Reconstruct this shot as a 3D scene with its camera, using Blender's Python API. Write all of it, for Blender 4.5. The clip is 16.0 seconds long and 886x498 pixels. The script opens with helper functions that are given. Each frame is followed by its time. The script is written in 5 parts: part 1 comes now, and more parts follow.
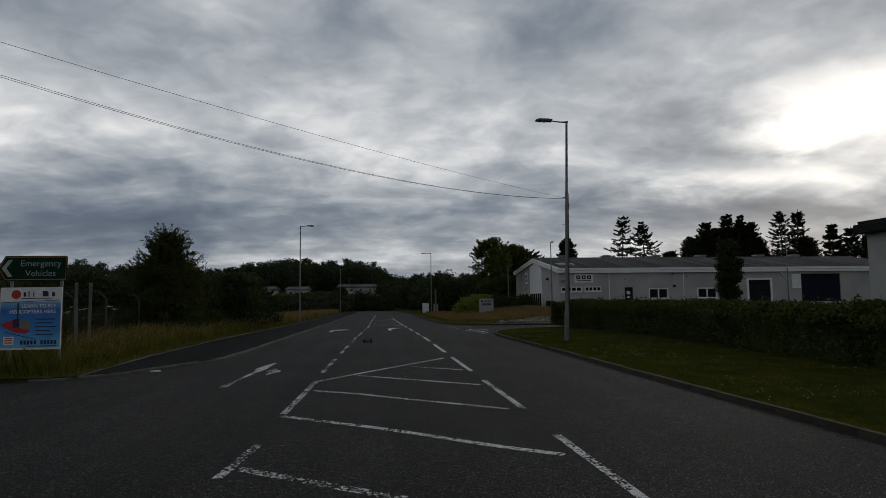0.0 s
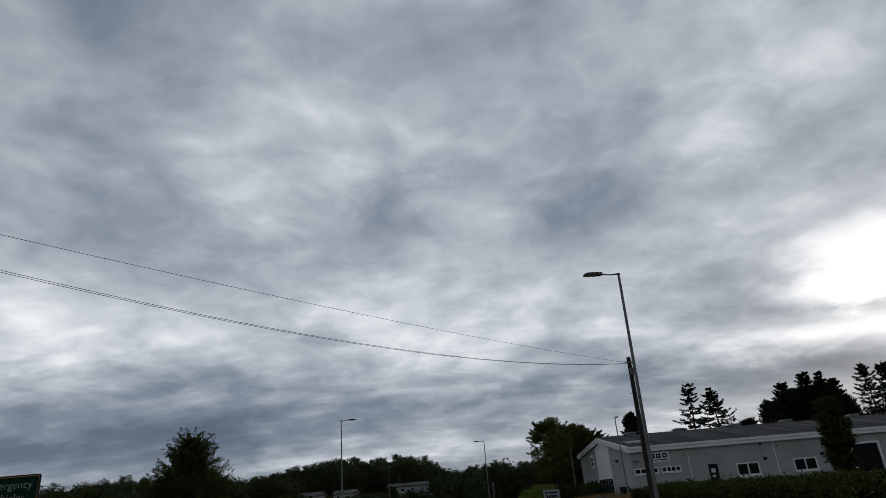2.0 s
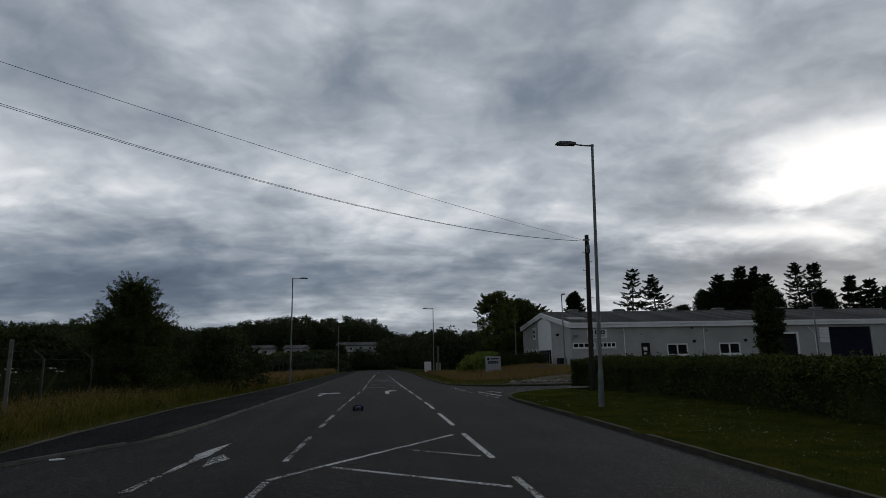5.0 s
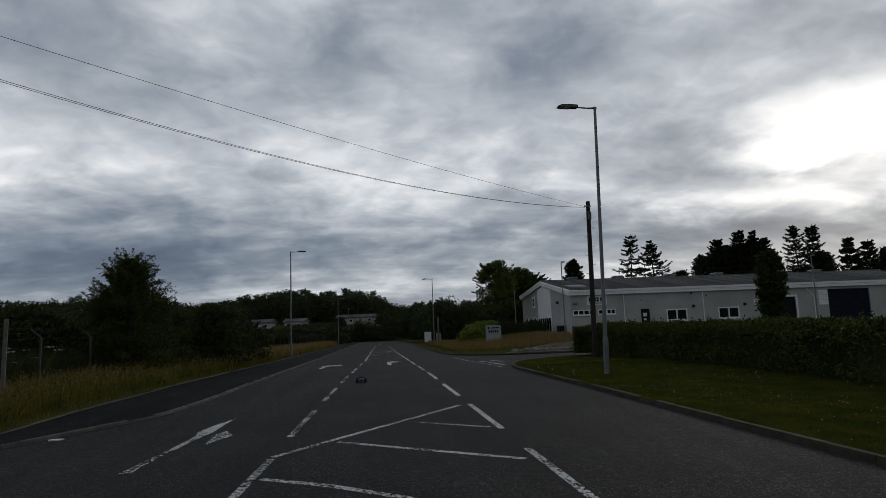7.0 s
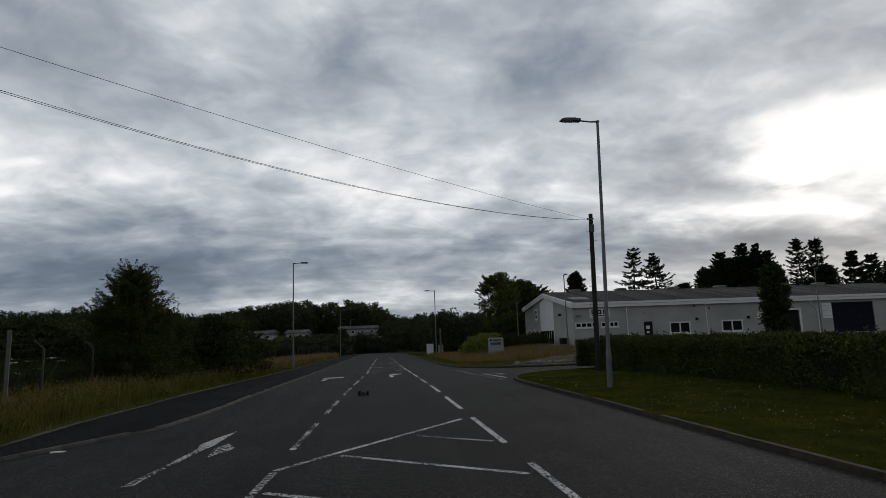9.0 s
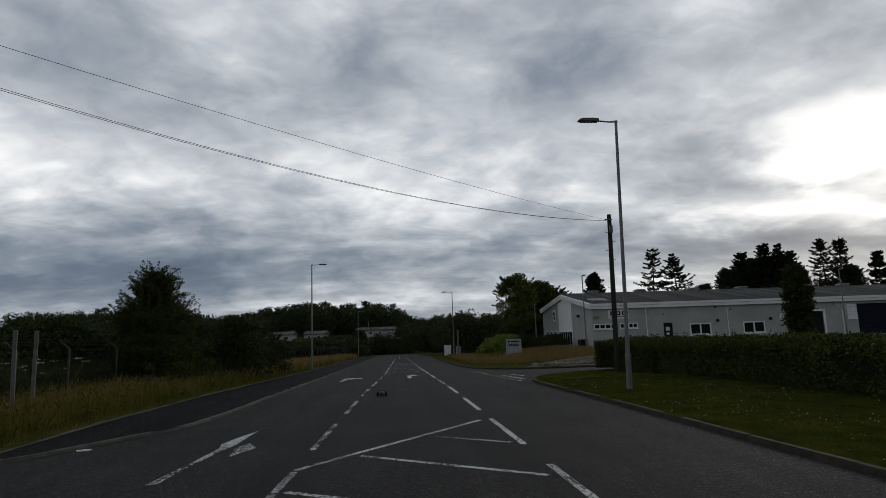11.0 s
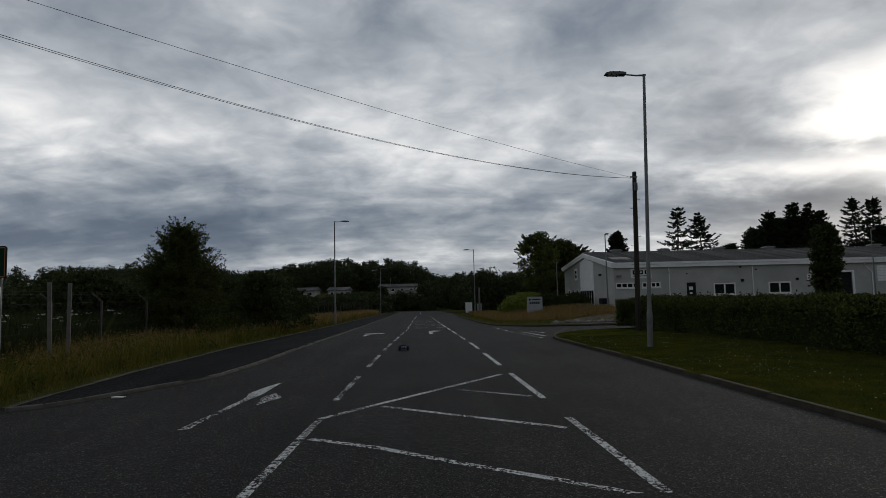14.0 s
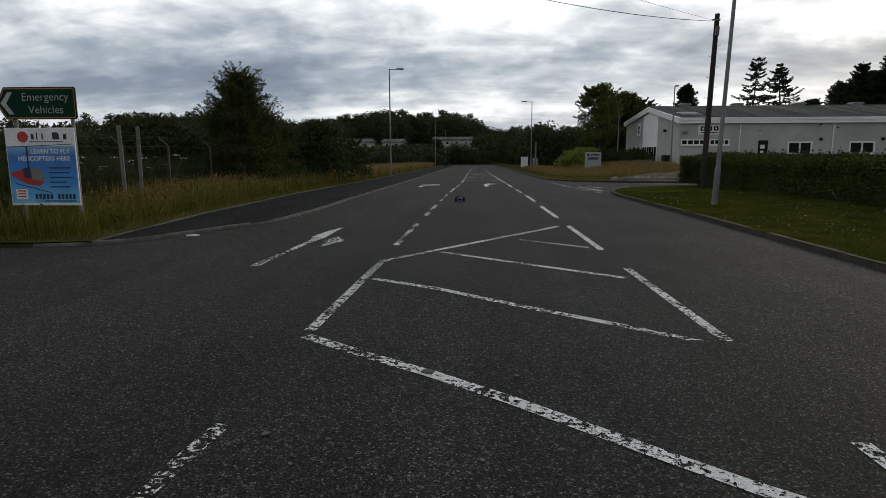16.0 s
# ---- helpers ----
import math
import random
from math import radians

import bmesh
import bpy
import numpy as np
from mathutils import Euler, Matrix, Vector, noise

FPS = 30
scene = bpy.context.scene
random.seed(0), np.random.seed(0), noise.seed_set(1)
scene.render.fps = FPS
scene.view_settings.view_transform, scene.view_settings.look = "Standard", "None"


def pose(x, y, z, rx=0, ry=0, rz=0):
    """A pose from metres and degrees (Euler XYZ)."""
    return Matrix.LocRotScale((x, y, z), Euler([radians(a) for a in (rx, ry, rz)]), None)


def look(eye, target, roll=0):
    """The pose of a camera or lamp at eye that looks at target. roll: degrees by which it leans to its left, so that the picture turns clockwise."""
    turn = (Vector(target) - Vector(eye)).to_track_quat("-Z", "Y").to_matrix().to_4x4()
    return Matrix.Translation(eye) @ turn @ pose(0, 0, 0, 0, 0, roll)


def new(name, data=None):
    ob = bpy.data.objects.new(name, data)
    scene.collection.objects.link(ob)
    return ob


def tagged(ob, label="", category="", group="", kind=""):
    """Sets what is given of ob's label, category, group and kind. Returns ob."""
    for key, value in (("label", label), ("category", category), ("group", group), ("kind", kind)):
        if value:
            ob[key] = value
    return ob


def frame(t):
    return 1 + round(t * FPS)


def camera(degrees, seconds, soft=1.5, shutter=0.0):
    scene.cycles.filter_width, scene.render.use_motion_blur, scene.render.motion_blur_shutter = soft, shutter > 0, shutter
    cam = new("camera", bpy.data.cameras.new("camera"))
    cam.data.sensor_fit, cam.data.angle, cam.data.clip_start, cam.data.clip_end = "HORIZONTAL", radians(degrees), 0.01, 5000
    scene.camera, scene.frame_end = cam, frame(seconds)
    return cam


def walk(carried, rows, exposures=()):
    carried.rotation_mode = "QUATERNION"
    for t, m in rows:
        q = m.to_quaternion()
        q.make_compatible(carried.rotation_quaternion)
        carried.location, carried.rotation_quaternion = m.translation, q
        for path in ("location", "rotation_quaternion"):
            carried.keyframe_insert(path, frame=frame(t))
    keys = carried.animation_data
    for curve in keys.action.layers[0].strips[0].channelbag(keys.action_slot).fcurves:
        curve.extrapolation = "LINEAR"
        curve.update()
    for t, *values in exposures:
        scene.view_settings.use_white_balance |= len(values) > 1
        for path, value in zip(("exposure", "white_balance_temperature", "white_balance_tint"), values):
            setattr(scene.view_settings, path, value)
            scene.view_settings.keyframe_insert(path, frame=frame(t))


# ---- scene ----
cam = camera(73.0, 16.0, 0.6)
PATH = [
    (0, (-0.527, -1.765, 2.145), (-0.305, 0.217, 2.306), -0.7),
    (0.5, (-0.435, -0.9, 2.118), (-0.287, 1.044, 2.564), 0.8),
    (1, (-0.24, -0.089, 2.084), (-0.111, 1.862, 2.506), -1.6),
    (1.5, (-0.072, 1.006, 2.209), (0.021, 2.941, 2.706), -3.5),
    (2, (-0.142, 1.353, 2.231), (-0.047, 3.201, 2.991), -4.9),
    (2.5, (-0.138, 1.838, 2.213), (-0.031, 3.696, 2.947), -4.7),
    (3, (0.002, 2.251, 2.2), (0.157, 4.141, 2.835), -3.2),
    (3.5, (0.102, 2.361, 2.231), (0.31, 4.272, 2.784), -5.2),
    (4, (-0.078, 2.409, 2.221), (0.275, 4.314, 2.719), -6.3),
    (4.5, (-0.123, 2.648, 2.21), (0.105, 4.581, 2.668), -4.9),
    (4.9, (-0.141, 2.82, 2.124), (0.067, 4.768, 2.527), -1.9),
    (5, (-0.168, 2.882, 2.113), (0.049, 4.839, 2.463), -1.1),
    (5.2, (-0.247, 2.983, 2.094), (-0.043, 4.952, 2.38), -1.8),
    (7.5, (-0.265, 3.386, 2.128), (-0.039, 5.357, 2.381), -2.3),
    (8, (-0.272, 3.397, 2.127), (-0.055, 5.369, 2.385), -1.8),
    (8.5, (-0.254, 3.414, 2.151), (-0.023, 5.383, 2.413), -2.3),
    (9, (-0.282, 3.34, 2.153), (-0.064, 5.307, 2.445), -2.1),
    (9.2, (-0.273, 3.322, 2.169), (-0.075, 5.29, 2.468), -2.0),
    (11.5, (-0.31, 3.31, 2.139), (-0.167, 5.283, 2.436), -2.0),
    (12, (-0.31, 3.335, 2.131), (-0.195, 5.315, 2.392), -1.8),
    (12.5, (-0.321, 3.355, 2.128), (-0.213, 5.338, 2.365), -1.5),
    (13, (-0.321, 3.372, 2.124), (-0.218, 5.358, 2.332), -1.5),
    (13.5, (-0.29, 3.351, 2.128), (-0.204, 5.341, 2.315), -1.5),
    (14, (-0.302, 3.321, 2.105), (-0.217, 5.313, 2.266), -1.4),
    (14.5, (-0.321, 3.352, 2.116), (-0.263, 5.347, 2.24), -1.0),
    (15, (-0.316, 3.388, 2.092), (-0.278, 5.386, 2.164), -0.6),
    (15.5, (-0.342, 3.432, 2.036), (-0.328, 5.429, 1.921), -0.8),
    (16, (-0.432, 3.463, 1.988), (-0.53, 5.435, 1.668), -0.2),
]
walk(cam, [(t, look(eye, aim, roll)) for t, eye, aim, roll in PATH], exposures=[(0.0, -0.5, 6550, 10), (1.0, -0.5, 6350, 10), (2.5, -0.4, 6250, 10), (5.0, -0.55, 6250, 10), (9.0, -0.25, 6500, 10), (13.0, -0.35, 6450, 10), (14.5, -0.45, 6550, 10), (15.0, -0.35, 6600, 10), (15.5, -0.1, 6700, 10), (16.0, 0.45, 6800, 10)])

# ---- light ----
world = bpy.data.worlds.new("overcast")
scene.world = world
world.use_nodes = True
wt = world.node_tree
wt.nodes.clear()


def wn(kind, **kw):
    n = wt.nodes.new("ShaderNode" + kind)
    for k, v in kw.items():
        n.inputs[k].default_value = v
    return n


def wmath(op, a, b=None, clamp=False):
    n = wt.nodes.new("ShaderNodeMath")
    n.operation, n.use_clamp = op, clamp
    for i, s in enumerate((a, b)):
        if s is None:
            continue
        if isinstance(s, (int, float)):
            n.inputs[i].default_value = s
        else:
            wt.links.new(s, n.inputs[i])
    return n.outputs[0]


def wramp(fac, stops):
    n = wt.nodes.new("ShaderNodeValToRGB")
    els = n.color_ramp.elements
    while len(els) < len(stops):
        els.new(0.5)
    for e, (p, c) in zip(els, stops):
        e.position, e.color = p, (*c, 1)
    wt.links.new(fac, n.inputs[0])
    return n.outputs[0]


SUN_AZ, SUN_EL = 40.0, 14.0   # degrees right of the road's heading, degrees up
sun_dir = Vector((math.sin(radians(SUN_AZ)) * math.cos(radians(SUN_EL)), math.cos(radians(SUN_AZ)) * math.cos(radians(SUN_EL)), math.sin(radians(SUN_EL))))

coord = wn("TexCoord").outputs["Generated"]
sep = wn("SeparateXYZ")
wt.links.new(coord, sep.inputs[0])
up = wmath("MAXIMUM", sep.outputs[2], 0.0)
den = wmath("ADD", up, 0.27)
plane = wn("CombineXYZ")
wt.links.new(wmath("DIVIDE", sep.outputs[0], den), plane.inputs[0])
wt.links.new(wmath("DIVIDE", sep.outputs[1], den), plane.inputs[1])


def cloud_noise(scale, detail, rough, offset, stretch=(1, 1, 1), distortion=0.0):
    m = wn("Mapping", Location=offset, Scale=stretch)
    wt.links.new(plane.outputs[0], m.inputs[0])
    n = wn("TexNoise", Scale=scale, Detail=detail, Roughness=rough, Distortion=distortion)
    wt.links.new(m.outputs[0], n.inputs["Vector"])
    return n.outputs[0]


big = cloud_noise(1.3, 2, 0.5, (3.1, 1.7, 0.4), (0.85, 1.0, 1))
mid = cloud_noise(3.4, 7, 0.50, (7.3, 2.2, 1.9), (0.92, 1.0, 1), 0.4)
puff = cloud_noise(9.0, 6, 0.52, (4.4, 0.7, 1.2), (0.9, 1.0, 1), 0.5)
low = wmath("SUBTRACT", 1.0, wmath("MULTIPLY", up, 2.8), True)      # streaky only low down
streak = wmath("MULTIPLY", wmath("SUBTRACT", cloud_noise(3.0, 6, 0.55, (1.3, 5.2, 2.9), (0.7, 3.4, 1), 0.35), 0.5), low)
lump = wmath("ADD", wmath("MULTIPLY", wmath("SUBTRACT", big, 0.5), 0.18), wmath("MULTIPLY", wmath("SUBTRACT", mid, 0.5), 0.36))
lump = wmath("ADD", lump, wmath("MULTIPLY", wmath("SUBTRACT", puff, 0.5), 0.16))
lump = wmath("ADD", lump, wmath("MULTIPLY", streak, 0.20))
# heading and height of each direction in degrees, ruffled by the noise
azim = wmath("MULTIPLY", wmath("ARCTAN2", sep.outputs[0], sep.outputs[1]), 57.2958)
elev = wmath("MULTIPLY", wmath("ARCSINE", sep.outputs[2]), 57.2958)
azim = wmath("ADD", azim, wmath("MULTIPLY", wmath("SUBTRACT", mid, 0.5), 8.0))
elev = wmath("ADD", elev, wmath("MULTIPLY", wmath("SUBTRACT", big, 0.5), 5.0))
elev = wmath("ADD", elev, wmath("MULTIPLY", wmath("SUBTRACT", mid, 0.5), wmath("MINIMUM", wmath("MULTIPLY", elev, 0.35), 7.0)))
heading = wn("CombineXYZ")
wt.links.new(azim, heading.inputs[0])
wt.links.new(elev, heading.inputs[1])
layer = wmath("DIVIDE", elev, 90.0, True)
dens = wmath("ADD", lump, wramp(layer, [(0.0, (0.49,) * 3), (0.04, (0.475,) * 3), (0.065, (0.435,) * 3), (0.10, (0.43,) * 3), (0.14, (0.50,) * 3), (0.19, (0.52,) * 3), (0.26, (0.495,) * 3), (0.40, (0.505,) * 3), (0.52, (0.48,) * 3), (0.75, (0.42,) * 3), (1.0, (0.40,) * 3)]))
# cloud banks and breaks: heading, height, half widths, thinness
for a, e, wa, we, amp in ((42, 13.6, 8.5, 3.4, 0.36), (36.5, 11.0, 6, 0.7, -0.11), (31, 9.8, 14, 1.3, 0.17), (33, 7.2, 12, 0.9, -0.09), (32, 4.9, 14, 1.2, 0.06), (17, 22, 7, 3.5, -0.09), (25, 24.5, 7, 1.8, -0.05),
                          (27, 20, 8, 2, 0.05), (-28, 14, 11, 3.4, 0.12), (-5, 15, 7, 2, 0.08), (-27, 5.6, 18, 2.2, -0.15), (1, 8.0, 13, 1.7, -0.05), (-25, 25, 9, 4, -0.05),
                          (-5, 25, 6, 3, -0.045), (6, 19, 16, 10, 0.05), (0, 33, 7, 6, 0.04), (-33, 41, 15, 8, -0.09), (41, 31, 6, 3, 0.05), (5, 3.6, 16, 0.9, 0.10)):
    d1, d2, d3 = wn("VectorMath"), wn("VectorMath"), wn("VectorMath")
    d1.operation, d2.operation, d3.operation = "SUBTRACT", "MULTIPLY", "DOT_PRODUCT"
    d1.inputs[1].default_value, d2.inputs[1].default_value = (a, e, 0), (1 / wa, 1 / we, 0)
    wt.links.new(heading.outputs[0], d1.inputs[0])
    wt.links.new(d1.outputs[0], d2.inputs[0])
    wt.links.new(d2.outputs[0], d3.inputs[0])
    wt.links.new(d2.outputs[0], d3.inputs[1])
    dens = wmath("ADD", dens, wmath("MULTIPLY", wmath("POWER", 0.3679, d3.outputs["Value"]), amp))
tone = wramp(dens, [(0.16, (0.085, 0.108, 0.150)), (0.30, (0.125, 0.155, 0.205)), (0.40, (0.205, 0.24, 0.29)), (0.47, (0.32, 0.35, 0.39)), (0.54, (0.47, 0.50, 0.535)), (0.64, (0.80, 0.805, 0.81)), (0.78, (1.25, 1.2, 1.14))])
# the sky away from the hidden sun, behind and overhead, is duller
front = wmath("MINIMUM", wmath("MAXIMUM", wmath("ADD", wmath("MULTIPLY", sep.outputs[1], 0.44), 0.66), 0.60), 1.0)
dull = wn("VectorMath")
dull.operation = "SCALE"
wt.links.new(tone, dull.inputs[0])
wt.links.new(front, dull.inputs["Scale"])
cloud = dull.outputs[0]
sky = wn("TexSky")
sky.sky_type, sky.sun_disc = "NISHITA", False
sky.sun_elevation, sky.sun_rotation = radians(SUN_EL), radians(SUN_AZ)
skymul = wn("VectorMath")
skymul.operation = "SCALE"
skymul.inputs["Scale"].default_value = 0.06
wt.links.new(sky.outputs[0], skymul.inputs[0])
mix = wn("Mix")
mix.data_type = "RGBA"
mix.inputs[0].default_value = 0.95
wt.links.new(skymul.outputs[0], mix.inputs[6])
wt.links.new(cloud, mix.inputs[7])
bg = wn("Background", Strength=1.4)
wt.links.new(mix.outputs[2], bg.inputs[0])
outw = wn("OutputWorld")
wt.links.new(bg.outputs[0], outw.inputs[0])

sun = new("sun", bpy.data.lights.new("sun", "SUN"))
sun.data.energy, sun.data.angle, sun.data.color = 0.6, radians(25), (1.0, 0.93, 0.84)
sun.matrix_world = look(sun_dir * 100, (0, 0, 0))


# ---- materials ----
def material(name, rough=0.8, metal=0.0):
    m = bpy.data.materials.new(name)
    m.use_nodes = True
    b = m.node_tree.nodes["Principled BSDF"]
    b.inputs["Roughness"].default_value, b.inputs["Metallic"].default_value = rough, metal
    return m, m.node_tree, b


def node(t, kind, links=None, **kw):
    n = t.nodes.new("ShaderNode" + kind)
    for k, v in kw.items():
        n.inputs[k].default_value = v
    for k, s in (links or {}).items():
        t.links.new(s, n.inputs[k])
    return n


def ramp(t, fac, stops):
    n = t.nodes.new("ShaderNodeValToRGB")
    els = n.color_ramp.elements
    while len(els) < len(stops):
        els.new(0.5)
    for e, (p, c) in zip(els, stops):
        e.position, e.color = p, (*c, 1)
    t.links.new(fac, n.inputs[0])
    return n.outputs[0]


def blend(t, fac, a, b, mode="MIX"):
    n = t.nodes.new("ShaderNodeMix")
    n.data_type, n.blend_type = "RGBA", mode
    for i, s in ((0, fac), (6, a), (7, b)):
        if isinstance(s, (int, float)):
            n.inputs[i].default_value = s
        elif isinstance(s, tuple):
            n.inputs[i].default_value = (*s, 1)
        else:
            t.links.new(s, n.inputs[i])
    return n.outputs[2]


def bump(t, b, height, strength, dist):
    n = node(t, "Bump", {"Height": height}, Strength=strength, Distance=dist)
    t.links.new(n.outputs[0], b.inputs["Normal"])


def surface(name, lo, hi, scale=3.0, fine=60.0, rough=0.8, metal=0.0, relief=0.15, dist=0.004, stretch=(1, 1, 1), spread=0.18, vary=0.0):
    """Two scales of variation between two base colours, with fine relief."""
    m, t, b = material(name, rough, metal)
    co = node(t, "TexCoord").outputs["Object"]
    mp = node(t, "Mapping", {"Vector": co}, Scale=stretch).outputs[0]
    n1 = node(t, "TexNoise", {"Vector": mp}, Scale=scale, Detail=5.0, Roughness=0.6).outputs[0]
    n2 = node(t, "TexNoise", {"Vector": mp}, Scale=fine, Detail=3.0).outputs[0]
    c1 = ramp(t, n1, [(0.5 - spread, lo), (0.5 + spread, hi)])
    c2 = ramp(t, n2, [(0.3, (0.8, 0.8, 0.8)), (0.7, (1.15, 1.15, 1.15))])
    col = blend(t, 1.0, c1, c2, "MULTIPLY")
    if vary:
        r = node(t, "ObjectInfo").outputs["Random"]
        col = blend(t, 1.0, col, ramp(t, r, [(0, (1 - vary,) * 3), (1, (1 + vary,) * 3)]), "MULTIPLY")
    t.links.new(col, b.inputs["Base Color"])
    if rough > 0.75:
        b.inputs["Specular IOR Level"].default_value = 0.12
    bump(t, b, n2, relief, dist)
    return m


def asphalt(name, lo, hi, gloss=0.1, rough=0.9):
    m, t, b = material(name, rough)
    co = node(t, "TexCoord").outputs["Object"]
    n0 = node(t, "TexNoise", {"Vector": co}, Scale=0.25, Detail=4.0, Roughness=0.6).outputs[0]
    lane = node(t, "TexNoise", {"Vector": node(t, "Mapping", {"Vector": co}, Scale=(1.1, 0.05, 1)).outputs[0]}, Scale=1.0, Detail=3.0).outputs[0]
    n1 = node(t, "TexNoise", {"Vector": co}, Scale=9.0, Detail=5.0, Roughness=0.7).outputs[0]
    v = node(t, "TexVoronoi", {"Vector": co}, Scale=72.0)
    grain = node(t, "TexNoise", {"Vector": co}, Scale=140.0, Detail=2.0).outputs[0]
    base = ramp(t, n0, [(0.35, lo), (0.65, hi)])
    base = blend(t, 1.0, base, ramp(t, lane, [(0.35, (0.85,) * 3), (0.65, (1.15,) * 3)]), "MULTIPLY")
    base = blend(t, 1.0, base, ramp(t, n1, [(0.3, (0.75,) * 3), (0.7, (1.2,) * 3)]), "MULTIPLY")
    sp = ramp(t, node(t, "SeparateColor", {0: v.outputs["Color"]}).outputs[0], [(0.0, (0.3,) * 3), (0.65, (1.0,) * 3), (0.90, (2.0,) * 3), (1.0, (6.0,) * 3)])
    t.links.new(blend(t, 1.0, base, sp, "MULTIPLY"), b.inputs["Base Color"])
    bump(t, b, blend(t, 0.5, v.outputs["Distance"], grain), 0.8, 0.009)
    b.inputs["Specular IOR Level"].default_value = gloss
    return m


M_ROAD = asphalt("road_asphalt", (0.0205, 0.0192, 0.0176), (0.029, 0.0272, 0.025), 0.085, 0.82)
M_PATH = asphalt("path_asphalt", (0.0125, 0.0122, 0.012), (0.019, 0.0185, 0.018), 0.03)


def paint_material(name, left):
    """White thermoplastic, broken away in flakes down to the asphalt."""
    m, t, b = material(name, 0.75)
    co = node(t, "TexCoord").outputs["Object"]
    flake = node(t, "TexNoise", {"Vector": co}, Scale=16.0, Detail=7.0, Roughness=0.72, Distortion=0.4).outputs[0]
    area = node(t, "TexNoise", {"Vector": co}, Scale=0.9, Detail=3.0).outputs[0]
    rnd = node(t, "ObjectInfo").outputs["Random"]

    def op(kind, a, c):
        n = t.nodes.new("ShaderNodeMath")
        n.operation = kind
        for k, q in enumerate((a, c)):
            if isinstance(q, (int, float)):
                n.inputs[k].default_value = q
            else:
                t.links.new(q, n.inputs[k])
        return n.outputs[0]

    total = op("ADD", op("ADD", flake, op("MULTIPLY", area, 0.42)), op("MULTIPLY", rnd, 0.10))
    gone = op("GREATER_THAN", total, left)
    white = ramp(t, area, [(0.3, (0.66, 0.66, 0.64)), (0.7, (0.82, 0.82, 0.80))])
    grime = ramp(t, node(t, "TexNoise", {"Vector": co}, Scale=45.0, Detail=4.0).outputs[0], [(0.3, (0.62,) * 3), (0.65, (1.05,) * 3)])
    t.links.new(blend(t, 1.0, white, grime, "MULTIPLY"), b.inputs["Base Color"])
    b.inputs["Specular IOR Level"].default_value = 0.1
    clear = node(t, "BsdfTransparent")
    mx = node(t, "MixShader", {0: gone, 1: b.outputs[0], 2: clear.outputs[0]})
    t.links.new(mx.outputs[0], t.nodes["Material Output"].inputs[0])
    return m


M_PAINT = paint_material("worn_road_paint", 0.755)
M_FRESH = paint_material("newer_road_paint", 0.805)
M_KERB = surface("kerb_concrete", (0.036, 0.031, 0.024), (0.085, 0.073, 0.056), 2.0, 60, 0.9, relief=0.4, vary=0.15)
M_KERBPALE = surface("pale_kerb_concrete", (0.085, 0.080, 0.070), (0.20, 0.188, 0.165), 2.0, 60, 0.9, relief=0.4, vary=0.15)
M_EDGE = surface("edging_concrete", (0.085, 0.080, 0.070), (0.17, 0.16, 0.14), 2.0, 60, 0.9, relief=0.4, vary=0.15)


def grass_ground(name, stops, scale=0.35):
    m, t, b = material(name, 0.95)
    co = node(t, "TexCoord").outputs["Object"]
    n1 = node(t, "TexNoise", {"Vector": co}, Scale=scale, Detail=6.0, Roughness=0.65).outputs[0]
    n2 = node(t, "TexNoise", {"Vector": co}, Scale=30.0, Detail=4.0, Roughness=0.7).outputs[0]
    c = blend(t, 1.0, ramp(t, n1, stops), ramp(t, n2, [(0.25, (0.5,) * 3), (0.75, (1.4,) * 3)]), "MULTIPLY")
    t.links.new(c, b.inputs["Base Color"])
    b.inputs["Specular IOR Level"].default_value = 0.0
    bump(t, b, n2, 0.8, 0.03)
    return m


M_LAWN = grass_ground("mown_grass", [(0.3, (0.022, 0.033, 0.006)), (0.48, (0.041, 0.050, 0.009)), (0.66, (0.080, 0.071, 0.012))], 0.8)
M_ROUGH = grass_ground("rough_grass", [(0.3, (0.035, 0.045, 0.014)), (0.5, (0.06, 0.062, 0.022)), (0.7, (0.11, 0.09, 0.035))])
M_GRAVEL = surface("gravel_yard", (0.065, 0.052, 0.038), (0.14, 0.115, 0.085), 0.8, 25, 0.95, relief=0.7, dist=0.02)


def leafy(name, lo, hi, trans=0.25):
    m, t, b = material(name, 0.65)
    r = node(t, "NewGeometry").outputs["Random Per Island"]
    co = node(t, "TexCoord").outputs["Object"]
    n = node(t, "TexNoise", {"Vector": co}, Scale=0.9, Detail=3.0).outputs[0]
    s = node(t, "Math", {0: r, 1: n})
    h = t.nodes.new("ShaderNodeMath")
    h.operation = "MULTIPLY"
    t.links.new(s.outputs[0], h.inputs[0])
    h.inputs[1].default_value = 0.5
    col = ramp(t, h.outputs[0], [(0.2, lo), (0.8, hi)])
    t.links.new(col, b.inputs["Base Color"])
    b.inputs["Specular IOR Level"].default_value = 0.0 if "grass" in name else 0.06
    tr = node(t, "BsdfTranslucent", {"Color": col})
    mx = node(t, "MixShader", {1: b.outputs[0], 2: tr.outputs[0]}, Fac=trans)
    t.links.new(mx.outputs[0], t.nodes["Material Output"].inputs[0])
    return m


